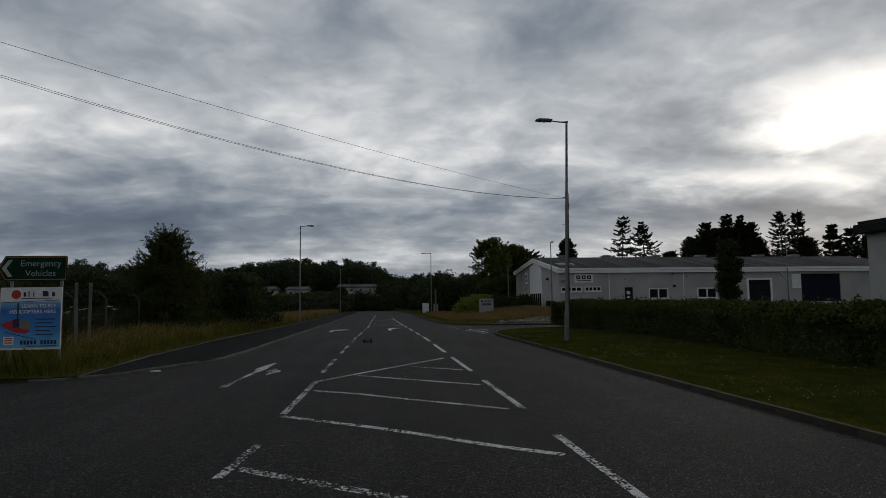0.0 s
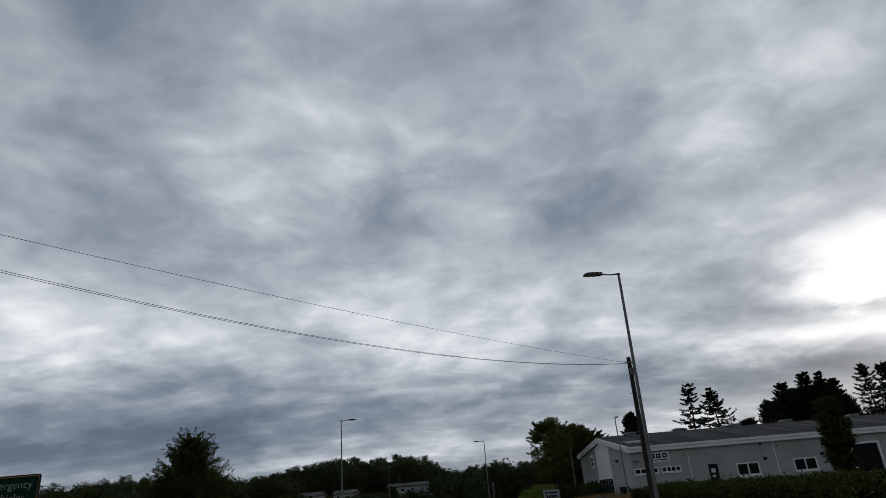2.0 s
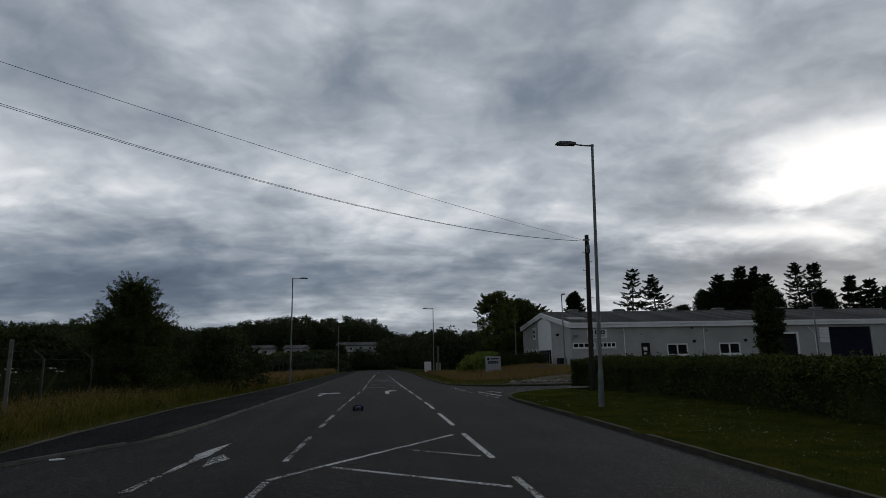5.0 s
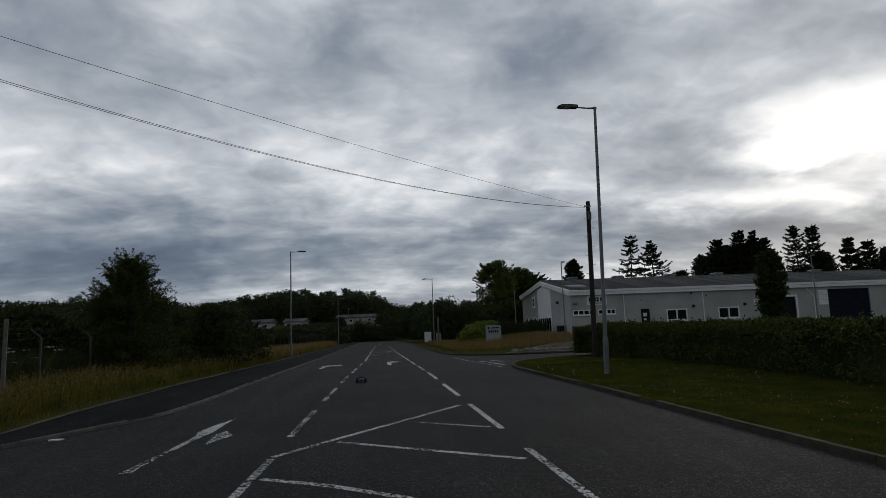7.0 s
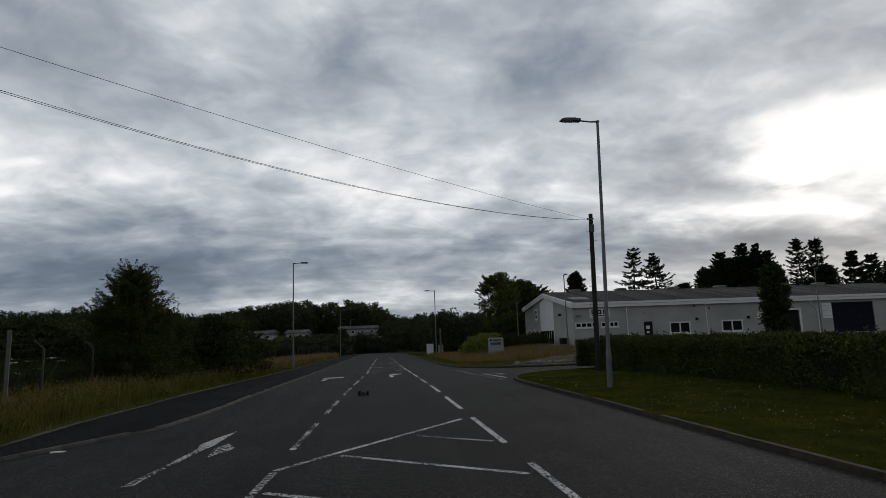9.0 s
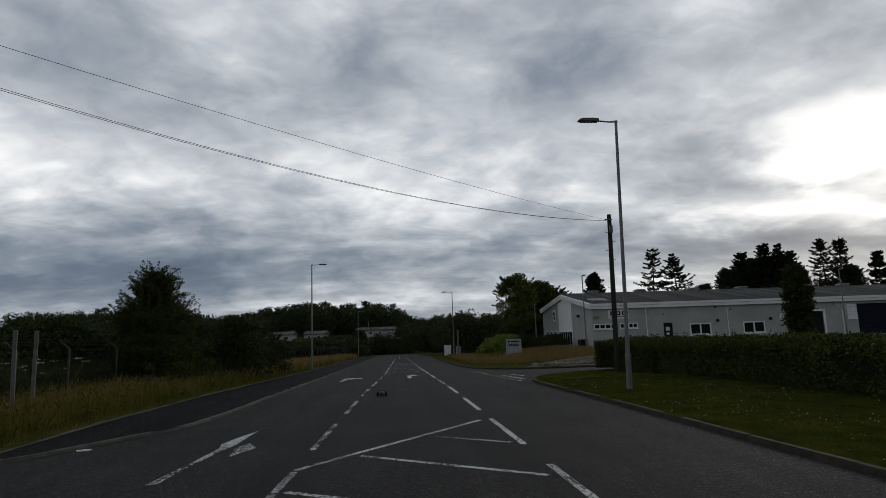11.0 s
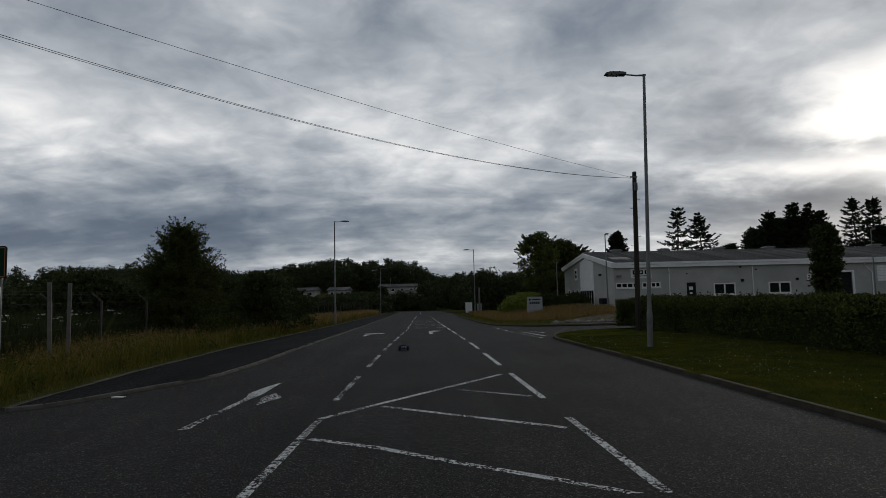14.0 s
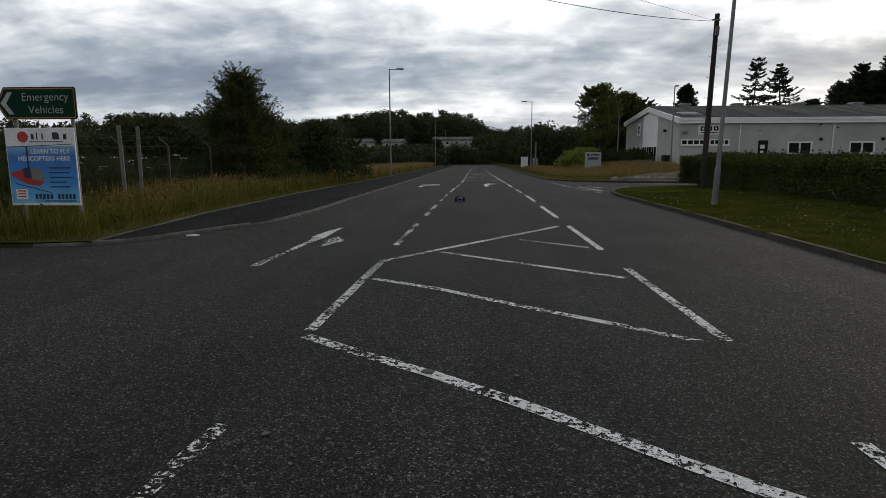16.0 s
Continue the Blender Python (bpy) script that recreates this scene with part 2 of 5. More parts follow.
M_HEDGE = leafy("hedge_leaf", (0.012, 0.020, 0.005), (0.105, 0.128, 0.030), 0.15)
M_HAW = leafy("hawthorn_leaf", (0.024, 0.034, 0.009), (0.095, 0.108, 0.028))
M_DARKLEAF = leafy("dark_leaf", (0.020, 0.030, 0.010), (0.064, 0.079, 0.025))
M_GREENLEAF = leafy("fresh_leaf", (0.042, 0.060, 0.012), (0.135, 0.155, 0.040))
M_LIME = leafy("bright_leaf", (0.12, 0.16, 0.025), (0.23, 0.27, 0.06))
M_NEEDLE = leafy("conifer_needle", (0.016, 0.026, 0.014), (0.045, 0.060, 0.026), 0.1)
M_WOODS = leafy("woodland_leaf", (0.020, 0.031, 0.014), (0.064, 0.080, 0.031), 0.15)
M_BLADE = leafy("grass_blade", (0.030, 0.060, 0.006), (0.22, 0.180, 0.044), 0.3)
M_DRY = leafy("dry_grass_blade", (0.17, 0.115, 0.045), (0.34, 0.24, 0.10), 0.3)
M_SHORT = leafy("short_grass_blade", (0.022, 0.036, 0.006), (0.105, 0.098, 0.020), 0.3)
M_FLOWER = surface("white_flower", (0.6, 0.6, 0.55), (0.8, 0.8, 0.75), 9, 60, 0.8)
M_BARK = surface("bark", (0.035, 0.030, 0.024), (0.085, 0.07, 0.055), 4, 30, 0.95, relief=0.8, dist=0.02, stretch=(1, 1, 0.2))
M_GALV = surface("galvanised_steel", (0.16, 0.165, 0.165), (0.24, 0.245, 0.24), 1.5, 40, 0.55, 0.5, relief=0.08)
M_LAMPHEAD = surface("lamp_head_grey", (0.07, 0.07, 0.075), (0.11, 0.11, 0.115), 3, 40, 0.5)
M_LENS, _t, _b = material("lamp_lens", 0.15)
_b.inputs["Base Color"].default_value = (0.35, 0.35, 0.33, 1)
M_POLE = surface("creosoted_timber", (0.028, 0.025, 0.021), (0.058, 0.052, 0.045), 2.0, 40, 0.9, relief=0.6, stretch=(6, 6, 0.3))
M_WIRE = surface("cable_black", (0.02, 0.02, 0.022), (0.03, 0.03, 0.032), 2, 40, 0.6)
M_CONC = surface("post_concrete", (0.12, 0.115, 0.10), (0.22, 0.21, 0.185), 3, 50, 0.92, relief=0.4)
M_OLDPOST = surface("weathered_post", (0.05, 0.047, 0.042), (0.11, 0.10, 0.09), 3, 50, 0.9, relief=0.4)
M_MESHWIRE = surface("fence_wire", (0.03, 0.03, 0.028), (0.05, 0.05, 0.046), 3, 50, 0.8, 0.0)
M_RENDER = surface("pale_harling", (0.37, 0.37, 0.35), (0.48, 0.475, 0.45), 0.35, 45, 0.92, relief=0.5, dist=0.01)
M_WHITE = surface("white_paint", (0.82, 0.82, 0.81), (0.90, 0.90, 0.89), 0.8, 30, 0.6, relief=0.1)
M_ROOF = surface("fibre_cement_roof", (0.045, 0.046, 0.046), (0.15, 0.148, 0.142), 0.5, 12, 0.9, relief=0.3, stretch=(1.2, 0.12, 0.3), vary=0.35)
M_DARK = surface("dark_panel", (0.012, 0.012, 0.013), (0.022, 0.022, 0.024), 1.5, 30, 0.8)
M_NAVY = surface("navy_shutter", (0.008, 0.011, 0.022), (0.014, 0.019, 0.034), 1.5, 30, 0.8)
M_GREYBOX = surface("grey_vent", (0.26, 0.26, 0.25), (0.36, 0.36, 0.35), 1.5, 30, 0.8)
M_GLASS, _t, _b = material("window_glass", 0.05)
_b.inputs["Base Color"].default_value = (0.012, 0.014, 0.016, 1)
M_SIGNGREEN = surface("sign_green", (0.004, 0.032, 0.017), (0.007, 0.042, 0.023), 2, 30, 0.8, relief=0.03)
M_SIGNWHITE = surface("sign_white", (0.74, 0.74, 0.72), (0.82, 0.82, 0.80), 2, 30, 0.5, relief=0.03)
M_SIGNDULL = surface("dull_sign_white", (0.34, 0.35, 0.33), (0.44, 0.45, 0.43), 5, 40, 0.6, relief=0.03)
M_ORANGE = surface("sign_border", (0.35, 0.14, 0.03), (0.45, 0.20, 0.05), 2, 30, 0.5)
M_RED = surface("sign_red", (0.40, 0.02, 0.02), (0.52, 0.035, 0.03), 2, 30, 0.5)
M_INK = surface("sign_ink", (0.012, 0.015, 0.05), (0.018, 0.022, 0.07), 2, 30, 0.5)
M_SIGNGREY = surface("estate_sign_grey", (0.28, 0.29, 0.30), (0.36, 0.37, 0.38), 1, 30, 0.6)
M_RUBBER = surface("rubber", (0.012, 0.012, 0.012), (0.022, 0.022, 0.022), 20, 200, 0.9, relief=0.4)
M_BLUE = surface("car_blue", (0.01, 0.03, 0.14), (0.015, 0.045, 0.20), 20, 200, 0.3)
M_BRICK = surface("brown_cladding", (0.10, 0.075, 0.06), (0.16, 0.125, 0.10), 0.5, 12, 0.9)
M_TIMBER = surface("weathered_timber", (0.13, 0.11, 0.09), (0.22, 0.19, 0.155), 2, 30, 0.9, stretch=(8, 8, 0.5))


def billboard_blue():
    m, t, b = material("billboard_blue", 0.45)
    co = node(t, "TexCoord").outputs["Object"]
    z = node(t, "SeparateXYZ", {0: co}).outputs[2]
    mr = node(t, "MapRange", {"Value": z})
    mr.inputs["From Min"].default_value, mr.inputs["From Max"].default_value = 0.8, 2.2
    c = ramp(t, mr.outputs[0], [(0.0, (0.16, 0.48, 0.75)), (0.35, (0.04, 0.26, 0.62)), (0.8, (0.03, 0.16, 0.50)), (1.0, (0.24, 0.48, 0.70))])
    n = node(t, "TexNoise", {"Vector": co}, Scale=3.0, Detail=4.0).outputs[0]
    t.links.new(blend(t, 1.0, c, ramp(t, n, [(0.3, (0.85,) * 3), (0.7, (1.12,) * 3)]), "MULTIPLY"), b.inputs["Base Color"])
    return m


M_BLUEPRINT = billboard_blue()


# ---- builders ----
class MB:
    """Collects vertices and faces of one mesh."""

    def __init__(self):
        self.v, self.f = [], []

    def add(self, verts, faces):
        k = len(self.v)
        self.v.extend(tuple(p) for p in verts)
        self.f.extend(tuple(i + k for i in f) for f in faces)
        return self

    def box(self, a, b, m=None, c=0.0):
        (x0, y0, z0), (x1, y1, z1) = a, b
        bm = bmesh.new()
        bmesh.ops.create_cube(bm, size=1)
        for v in bm.verts:
            v.co = Vector(((x0 + x1) / 2 + v.co.x * (x1 - x0), (y0 + y1) / 2 + v.co.y * (y1 - y0), (z0 + z1) / 2 + v.co.z * (z1 - z0)))
        if c:
            bmesh.ops.bevel(bm, geom=list(bm.edges), offset=c, segments=1, affect="EDGES")
        bm.verts.index_update()
        self.add([(m @ v.co) if m else v.co for v in bm.verts], [[v.index for v in f.verts] for f in bm.faces])
        bm.free()
        return self

    def tube(self, pts, radii, n=8, caps=True):
        rings = []
        pts = [Vector(p) for p in pts]
        for i, p in enumerate(pts):
            d = (pts[min(i + 1, len(pts) - 1)] - pts[max(i - 1, 0)]).normalized()
            s = Vector((1, 0, 0)) if abs(d.x) < 0.8 else Vector((0, 1, 0))
            u = d.cross(s).normalized()
            w = d.cross(u)
            r = radii[i] if isinstance(radii, (list, tuple)) else radii
            rings.append([p + (u * math.cos(2 * math.pi * k / n) + w * math.sin(2 * math.pi * k / n)) * r for k in range(n)])
        k0 = len(self.v)
        for r in rings:
            self.v.extend(tuple(p) for p in r)
        for i in range(len(rings) - 1):
            for k in range(n):
                a, b = k0 + i * n + k, k0 + i * n + (k + 1) % n
                self.f.append((a, a + n, b + n, b))
        if caps:
            self.f.append(tuple(k0 + k for k in range(n)))
            self.f.append(tuple(k0 + (len(rings) - 1) * n + k for k in reversed(range(n))))
        return self

    def prism(self, poly, a, b, axis="y"):
        """poly of (u, w) swept along an axis from a to b."""
        def at(u, w, s):
            return {"y": (u, s, w), "x": (s, u, w), "z": (u, w, s)}[axis]
        n = len(poly)
        vs = [at(u, w, a) for u, w in poly] + [at(u, w, b) for u, w in poly]
        fs = [tuple(range(n))[::-1], tuple(range(n, 2 * n))] + [(i, (i + 1) % n, n + (i + 1) % n, n + i) for i in range(n)]
        return self.add(vs, fs)

    def mesh(self, name, mat, smooth=False):
        me = bpy.data.meshes.new(name)
        me.from_pydata(self.v, [], self.f)
        bm = bmesh.new()
        bm.from_mesh(me)
        bmesh.ops.recalc_face_normals(bm, faces=bm.faces)
        bm.to_mesh(me)
        bm.free()
        if smooth:
            for p in me.polygons:
                p.use_smooth = True
        me.materials.append(mat)
        return me


def soup(name, verts, faces, mat):
    me = bpy.data.meshes.new(name)
    if isinstance(verts, np.ndarray):
        n, k = faces.shape
        me.vertices.add(len(verts))
        me.vertices.foreach_set("co", np.ascontiguousarray(verts, dtype=np.float32).ravel())
        me.loops.add(n * k)
        me.loops.foreach_set("vertex_index", np.ascontiguousarray(faces, dtype=np.int32).ravel())
        me.polygons.add(n)
        me.polygons.foreach_set("loop_start", np.arange(0, n * k, k, dtype=np.int32))
        me.update(calc_edges=True)
        me.validate()
    else:
        me.from_pydata(verts, [], faces)
    me.materials.append(mat)
    return me


def part(name, mb, mat, parent=None, label="", smooth=False):
    me = mb.mesh(name, mat, smooth) if isinstance(mb, MB) else mb
    ob = new(name, me)
    if parent is not None:
        ob.parent = parent
    return tagged(ob, label)


def thing(name, label, category, group="", at=None, kind=""):
    ob = new(name)
    ob.empty_display_size = 0.2
    if at is not None:
        ob.matrix_world = at
    return tagged(ob, label, category, group, kind)


def leaf_quads(centres, sizes, rng, flat=0.0):
    """A bent leaf of four corners at each centre, turned at random."""
    n = len(centres)
    a = rng.normal(size=(n, 3))
    a[:, 2] *= 1 - flat
    a /= np.linalg.norm(a, axis=1)[:, None]
    b = np.cross(a, rng.normal(size=(n, 3)))
    b /= np.linalg.norm(b, axis=1)[:, None] + 1e-9
    s = np.asarray(sizes).reshape(-1, 1) * rng.uniform(0.7, 1.3, (n, 1))
    v = np.stack([centres - a * s, centres + b * s * 0.45, centres + a * s, centres - b * s * 0.45], 1).reshape(-1, 3)
    f = np.arange(n * 4).reshape(-1, 4)
    return v, f


def sstep(a, b, x):
    t = min(1, max(0, (x - a) / (b - a)))
    return t * t * (3 - 2 * t)


def base_z(y):
    return -0.012 * max(0.0, min(y, 210) - 30)


def land(x, y):
    """Height of the land beside the road."""
    z = base_z(y)
    rise = sstep(9, 22, x) * sstep(46, 66, y) * (1 - sstep(115, 160, y))
    z += rise * (0.35 - base_z(y))
    z += 0.5 * sstep(17, 30, x) * (1 - sstep(30, 50, y))
    z += 0.25 * sstep(10, 16, -x)
    z += 6.0 * sstep(193, 222, y) * (1 - sstep(-4, 8, x)) * sstep(-70, -48, x)
    far = max(0.0, math.hypot(x, y - 40) - 170)
    z += 15.0 * sstep(0, 280, far)
    return z


def region(poly, step, zfun, bounds=None):
    """A triangulated sheet inside a polygon, with inner points at every step."""
    from mathutils.geometry import delaunay_2d_cdt
    pts = [Vector(p) for p in poly]
    dense = []
    for a, b in zip(pts, pts[1:] + pts[:1]):
        k = max(1, int((b - a).length / step))
        dense += [a.lerp(b, i / k) for i in range(k)]
    n = len(dense)
    xs, ys = [p.x for p in pts], [p.y for p in pts]
    inner = [Vector((x, y)) for x in np.arange(min(xs) + step / 2, max(xs), step) for y in np.arange(min(ys) + step / 2, max(ys), step)]
    v, e, f, *_ = delaunay_2d_cdt(dense + inner, [(i, (i + 1) % n) for i in range(n)], [], 1, 1e-4)
    return [(p.x, p.y, zfun(p.x, p.y)) for p in v], [tuple(t) for t in f]


def along(pts, step):
    """Points at even steps along a smooth line through pts."""
    P = [Vector(p) for p in pts]
    fine = []
    for i in range(len(P) - 1):
        p0, p1, p2, p3 = P[max(i - 1, 0)], P[i], P[i + 1], P[min(i + 2, len(P) - 1)]
        for k in range(24):
            t = k / 24
            fine.append(0.5 * (2 * p1 + (p2 - p0) * t + (2 * p0 - 5 * p1 + 4 * p2 - p3) * t * t + (3 * p1 - p0 - 3 * p2 + p3) * t ** 3))
    fine.append(P[-1])
    out, need = [fine[0]], step
    for a, b in zip(fine, fine[1:]):
        d = (b - a).length
        while d >= need and d > 0:
            a = a.lerp(b, need / d)
            out.append(a)
            d, need = (b - a).length, step
        need -= d
    return out


# ---- ground, road, kerbs ----
R_NEAR = [(6.9, -40), (6.85, -10), (6.65, 6), (6.45, 14), (6.35, 22), (6.15, 28), (6.2, 32.0), (7.0, 35.4), (9.0, 38.2), (12.5, 39.9), (18, 40.6), (45, 41.5)]
R_FAR = [(45, 48), (18, 46.6), (12.5, 46.3), (8.6, 47.2), (6.4, 49.6), (5.6, 53), (5.3, 60), (5.4, 75), (5.6, 95), (5.9, 108), (7.2, 113.5), (11, 116), (45, 117)]
R_END = [(45, 124), (12, 125), (7.5, 127.5), (6, 133), (6, 175), (9, 186), (60, 190)]
L_KERB = [(-60, 5.2), (-30, 11.4), (-15, 14.8), (-11.2, 15.5), (-8.7, 16.0), (-7.75, 17.1), (-7.1, 18.5), (-6.2, 20.4), (-5.88, 22.3), (-5.7, 25), (-5.6, 29), (-5.5, 35), (-5.35, 45), (-5.25, 65), (-5.1, 100), (-5.0, 150), (-5.2, 180), (-9, 188), (-60, 191)]
P_EDGE = [(-8.7, 16.0), (-8.85, 18), (-8.87, 19.8), (-8.95, 22.5), (-8.85, 26), (-8.8, 31.5), (-8.7, 38), (-8.55, 47), (-8.45, 55), (-8.35, 70), (-8.2, 100), (-8.0, 150), (-8, 178), (-60, 190)]

near_line = [tuple(p) for p in along([(x, y, 0) for x, y in R_NEAR], 0.915)]
far_line = [tuple(p) for p in along([(x, y, 0) for x, y in R_FAR], 0.915)]
end_line = [tuple(p) for p in along([(x, y, 0) for x, y in R_END], 0.915)]
left_line = [tuple(p) for p in along([(x, y, 0) for x, y in L_KERB], 0.915)]
edge_line = [tuple(p) for p in along([(x, y, 0) for x, y in P_EDGE], 0.915)]


def xy(line):
    return [(p[0], p[1]) for p in line]


def verge_z(x, y):
    return land(x, y) + 0.10


road_v, road_f = region([(-60, -60), (50, -60), (50, 191), (-60, 191)], 2.5, lambda x, y: base_z(y))
tagged(new("road", soup("road", road_v, road_f, M_ROAD)), "dark worn asphalt road with white markings", "road", kind="structure")

lawn_v, lawn_f = region(xy(near_line) + [(45, -40)], 1.2, verge_z)
tagged(new("lawn", soup("lawn", lawn_v, lawn_f, M_LAWN)), "mown green grass verge with small white daisies", "lawn", kind="structure")

# one land sheet: the far land, and the verges beyond the kerbs
gv, gf = [], []
for v, f in (region(xy(far_line) + [(45, 117)], 2.0, verge_z), region(xy(end_line) + [(60, 124)], 3.0, verge_z)):
    k = len(gv)
    gv += v
    gf += [tuple(i + k for i in t) for t in f]
i0 = min(range(len(left_line)), key=lambda i: (Vector(left_line[i]) - Vector((-8.7, 16.0, 0))).length)
left_poly = xy(left_line[:i0]) + xy(edge_line)
v, f = region(left_poly, 2.0, verge_z)
k = len(gv)
gv += v
gf += [tuple(i + k for i in t) for t in f]


def far_z(x, y):
    sunk = 0.5 * (1 - max(sstep(42, 58, x), sstep(55, 75, -x), sstep(186, 205, y), sstep(35, 55, -y)))
    return verge_z(x, y) - sunk - 0.02


gx = [-1400, -1000, -700, -500, -400, -320] + list(range(-260, 261, 10)) + [320, 400, 500, 700, 1000, 1400]
gy = [-700, -400, -250, -150, -100] + list(range(-80, 321, 10)) + [360, 420, 500, 620, 800, 1100, 1600]
k = len(gv)
gv += [(x, y, far_z(x, y)) for y in gy for x in gx]
nx = len(gx)
gf += [(k + j * nx + i, k + j * nx + i + 1, k + (j + 1) * nx + i + 1, k + (j + 1) * nx + i) for j in range(len(gy) - 1) for i in range(nx - 1)]
tagged(new("ground", soup("ground", gv, gf, M_ROUGH)), "rough unmown grass land rising to wooded hills", "ground", kind="structure")

pv, pf = region(xy(left_line[i0:]) + xy(edge_line)[::-1], 1.5, lambda x, y: base_z(y) + 0.07)
tagged(new("pavement", soup("pavement", pv, pf, M_PATH)), "dark asphalt footway beside the road", "pavement", kind="structure")

# gravel and rubble apron beside the side road
yv, yf = region([(9.0, 47.6), (12.6, 46.7), (20, 47.0), (30, 47.6), (44, 48.6), (44, 66), (22, 73), (18.5, 62), (13, 56)], 1.5, lambda x, y: verge_z(x, y) + 0.03)
tagged(new("yard", soup("yard", yv, yf, M_GRAVEL)), "bare brown gravel yard in front of the unit", "yard", kind="structure")


def strip(pts, width, z):
    """A flat band along a line of points on the road."""
    P = [Vector((p[0], p[1], 0)) for p in pts]
    vs, fs = [], []
    for i, p in enumerate(P):
        d = (P[min(i + 1, len(P) - 1)] - P[max(i - 1, 0)]).normalized()
        s = Vector((d.y, -d.x, 0)) * width / 2
        for q in (p - s, p + s):
            vs.append((q.x, q.y, base_z(q.y) + z))
    for i in range(len(P) - 1):
        fs.append((2 * i, 2 * i + 1, 2 * i + 3, 2 * i + 2))
    return vs, fs


MARK_Z = 0.006


def mark(pts, width=0.135, label="worn white road line", mat=None):
    n = []
    for a, b in zip(pts, pts[1:]):
        k = max(1, int(math.dist(a, b) / 1.5))
        n += [(a[0] + (b[0] - a[0]) * i / k, a[1] + (b[1] - a[1]) * i / k) for i in range(k)]
    v, f = strip(n + [pts[-1]], width, MARK_Z)
    return tagged(new("road_marking", soup("road_marking", v, f, mat or M_PAINT)), label, "road marking", kind="structure")


def flat_mark(poly, label):
    vs = [(x, y, base_z(y) + MARK_Z) for x, y in poly]
    return tagged(new("road_marking", soup("road_marking", vs, [tuple(range(len(vs)))], M_FRESH)), label, "road marking", kind="structure")


# right-hand broken line of the central area, 4 m marks and 2 m gaps
for k in range(-3, 8):
    y0 = 9.69 + 6 * k
    if k == -1:
        mark([(2.28, 3.6), (2.24, 7.45)])
        continue
    x0 = 2.27 - 0.011 * (y0 - 9.7)
    mark([(x0, y0), (x0 - 0.05, y0 + 4.0)], mat=M_FRESH if y0 > 15 else None)
# left-hand broken line
for k in range(0, 5):
    y0 = 16.2 + 6 * k
    x0 = -2.08 + 0.028 * (y0 - 16.2)
    mark([(x0, y0), (x0 + 0.1, y0 + 3.9)])
mark([(-2.44, 5.9), (-2.27, 7.55)])
mark([(-2.55, 1.0), (-2.48, 4.6)])
# hatching: left edge, taper and cross strokes
mark([(-2.26, 9.9), (-2.10, 14.1)])
mark([(-2.10, 14.25), (-1.2, 15.5), (0.3, 17.5), (1.85, 19.55)], label="worn white hatching border line")
mark([(-2.24, 9.70), (-1.48, 9.11), (-0.79, 8.62), (-0.10, 8.06), (0.41, 7.60), (0.82, 7.23), (1.25, 6.86), (2.0, 6.3)], 0.15, "worn white hatching stroke")
mark([(-2.0, 12.72), (-0.94, 12.05), (0.2, 11.08), (1.24, 10.28), (1.98, 9.66)], 0.13, "worn white hatching stroke")
mark([(-1.05, 15.3), (2.0, 12.9)], 0.13, "worn white hatching stroke")
mark([(0.35, 17.35), (2.0, 15.95)], 0.11, "worn white hatching stroke")
mark([(-2.3, 6.3), (1.5, 3.6)], 0.17, "worn white hatching stroke")
# bent arrow in the left lane
flat_mark([(-4.38, 13.7), (-4.20, 13.75), (-4.05, 16.3), (-3.90, 17.3), (-3.88, 19.4), (-4.12, 18.4), (-4.26, 17.5), (-4.15, 17.0), (-4.24, 15.4)], "worn white arrow shaft on the road")
flat_mark([(-3.80, 16.9), (-3.66, 15.9), (-3.34, 16.8), (-3.62, 17.45)], "white arrow barb on the road")
# far arrow, turn mark and second hatching
flat_mark([(-3.75, 39.8), (-3.55, 39.8), (-3.4, 42.0), (-2.55, 42.6), (-2.6, 43.6), (-3.3, 43.6), (-3.9, 43.0), (-3.7, 42.2)], "white turning arrow on the road")
flat_mark([(0.32, 40.6), (0.56, 40.6), (0.56, 44.2), (0.32, 44.2)], "white turning arrow shaft on the road")
flat_mark([(0.56, 43.3), (1.25, 44.4), (0.56, 45.2)], "white turning arrow head on the road")
for k in range(8):
    y0 = 47 + 4.0 * k
    mark([(-1.1 + 0.012 * 4 * k, y0), (1.72, y0 - 0.6)], 0.2, "white hatching stroke")
mark([(-1.2, 46.2), (-1.1, 62), (-0.9, 82), (-0.6, 110)], 0.15, "white hatching border line")
for k in range(12):
    y0 = 51.5 + 5 * k
    mark([(1.78 - 0.006 * (y0 - 50), y0), (1.76 - 0.006 * (y0 - 50), y0 + 3)])
for k in range(4):
    y0 = 112 + 9 * k
    mark([(0.1, y0), (0.1, y0 + 5)])
# junction mouth
mark([(5.85, 33.4), (5.4, 40.0), (5.15, 47.8)], 0.16)
mark([(6.35, 35.0), (5.95, 40.0)], 0.2)
mark([(7.0, 38.3), (6.6, 40.6)], 0.2)


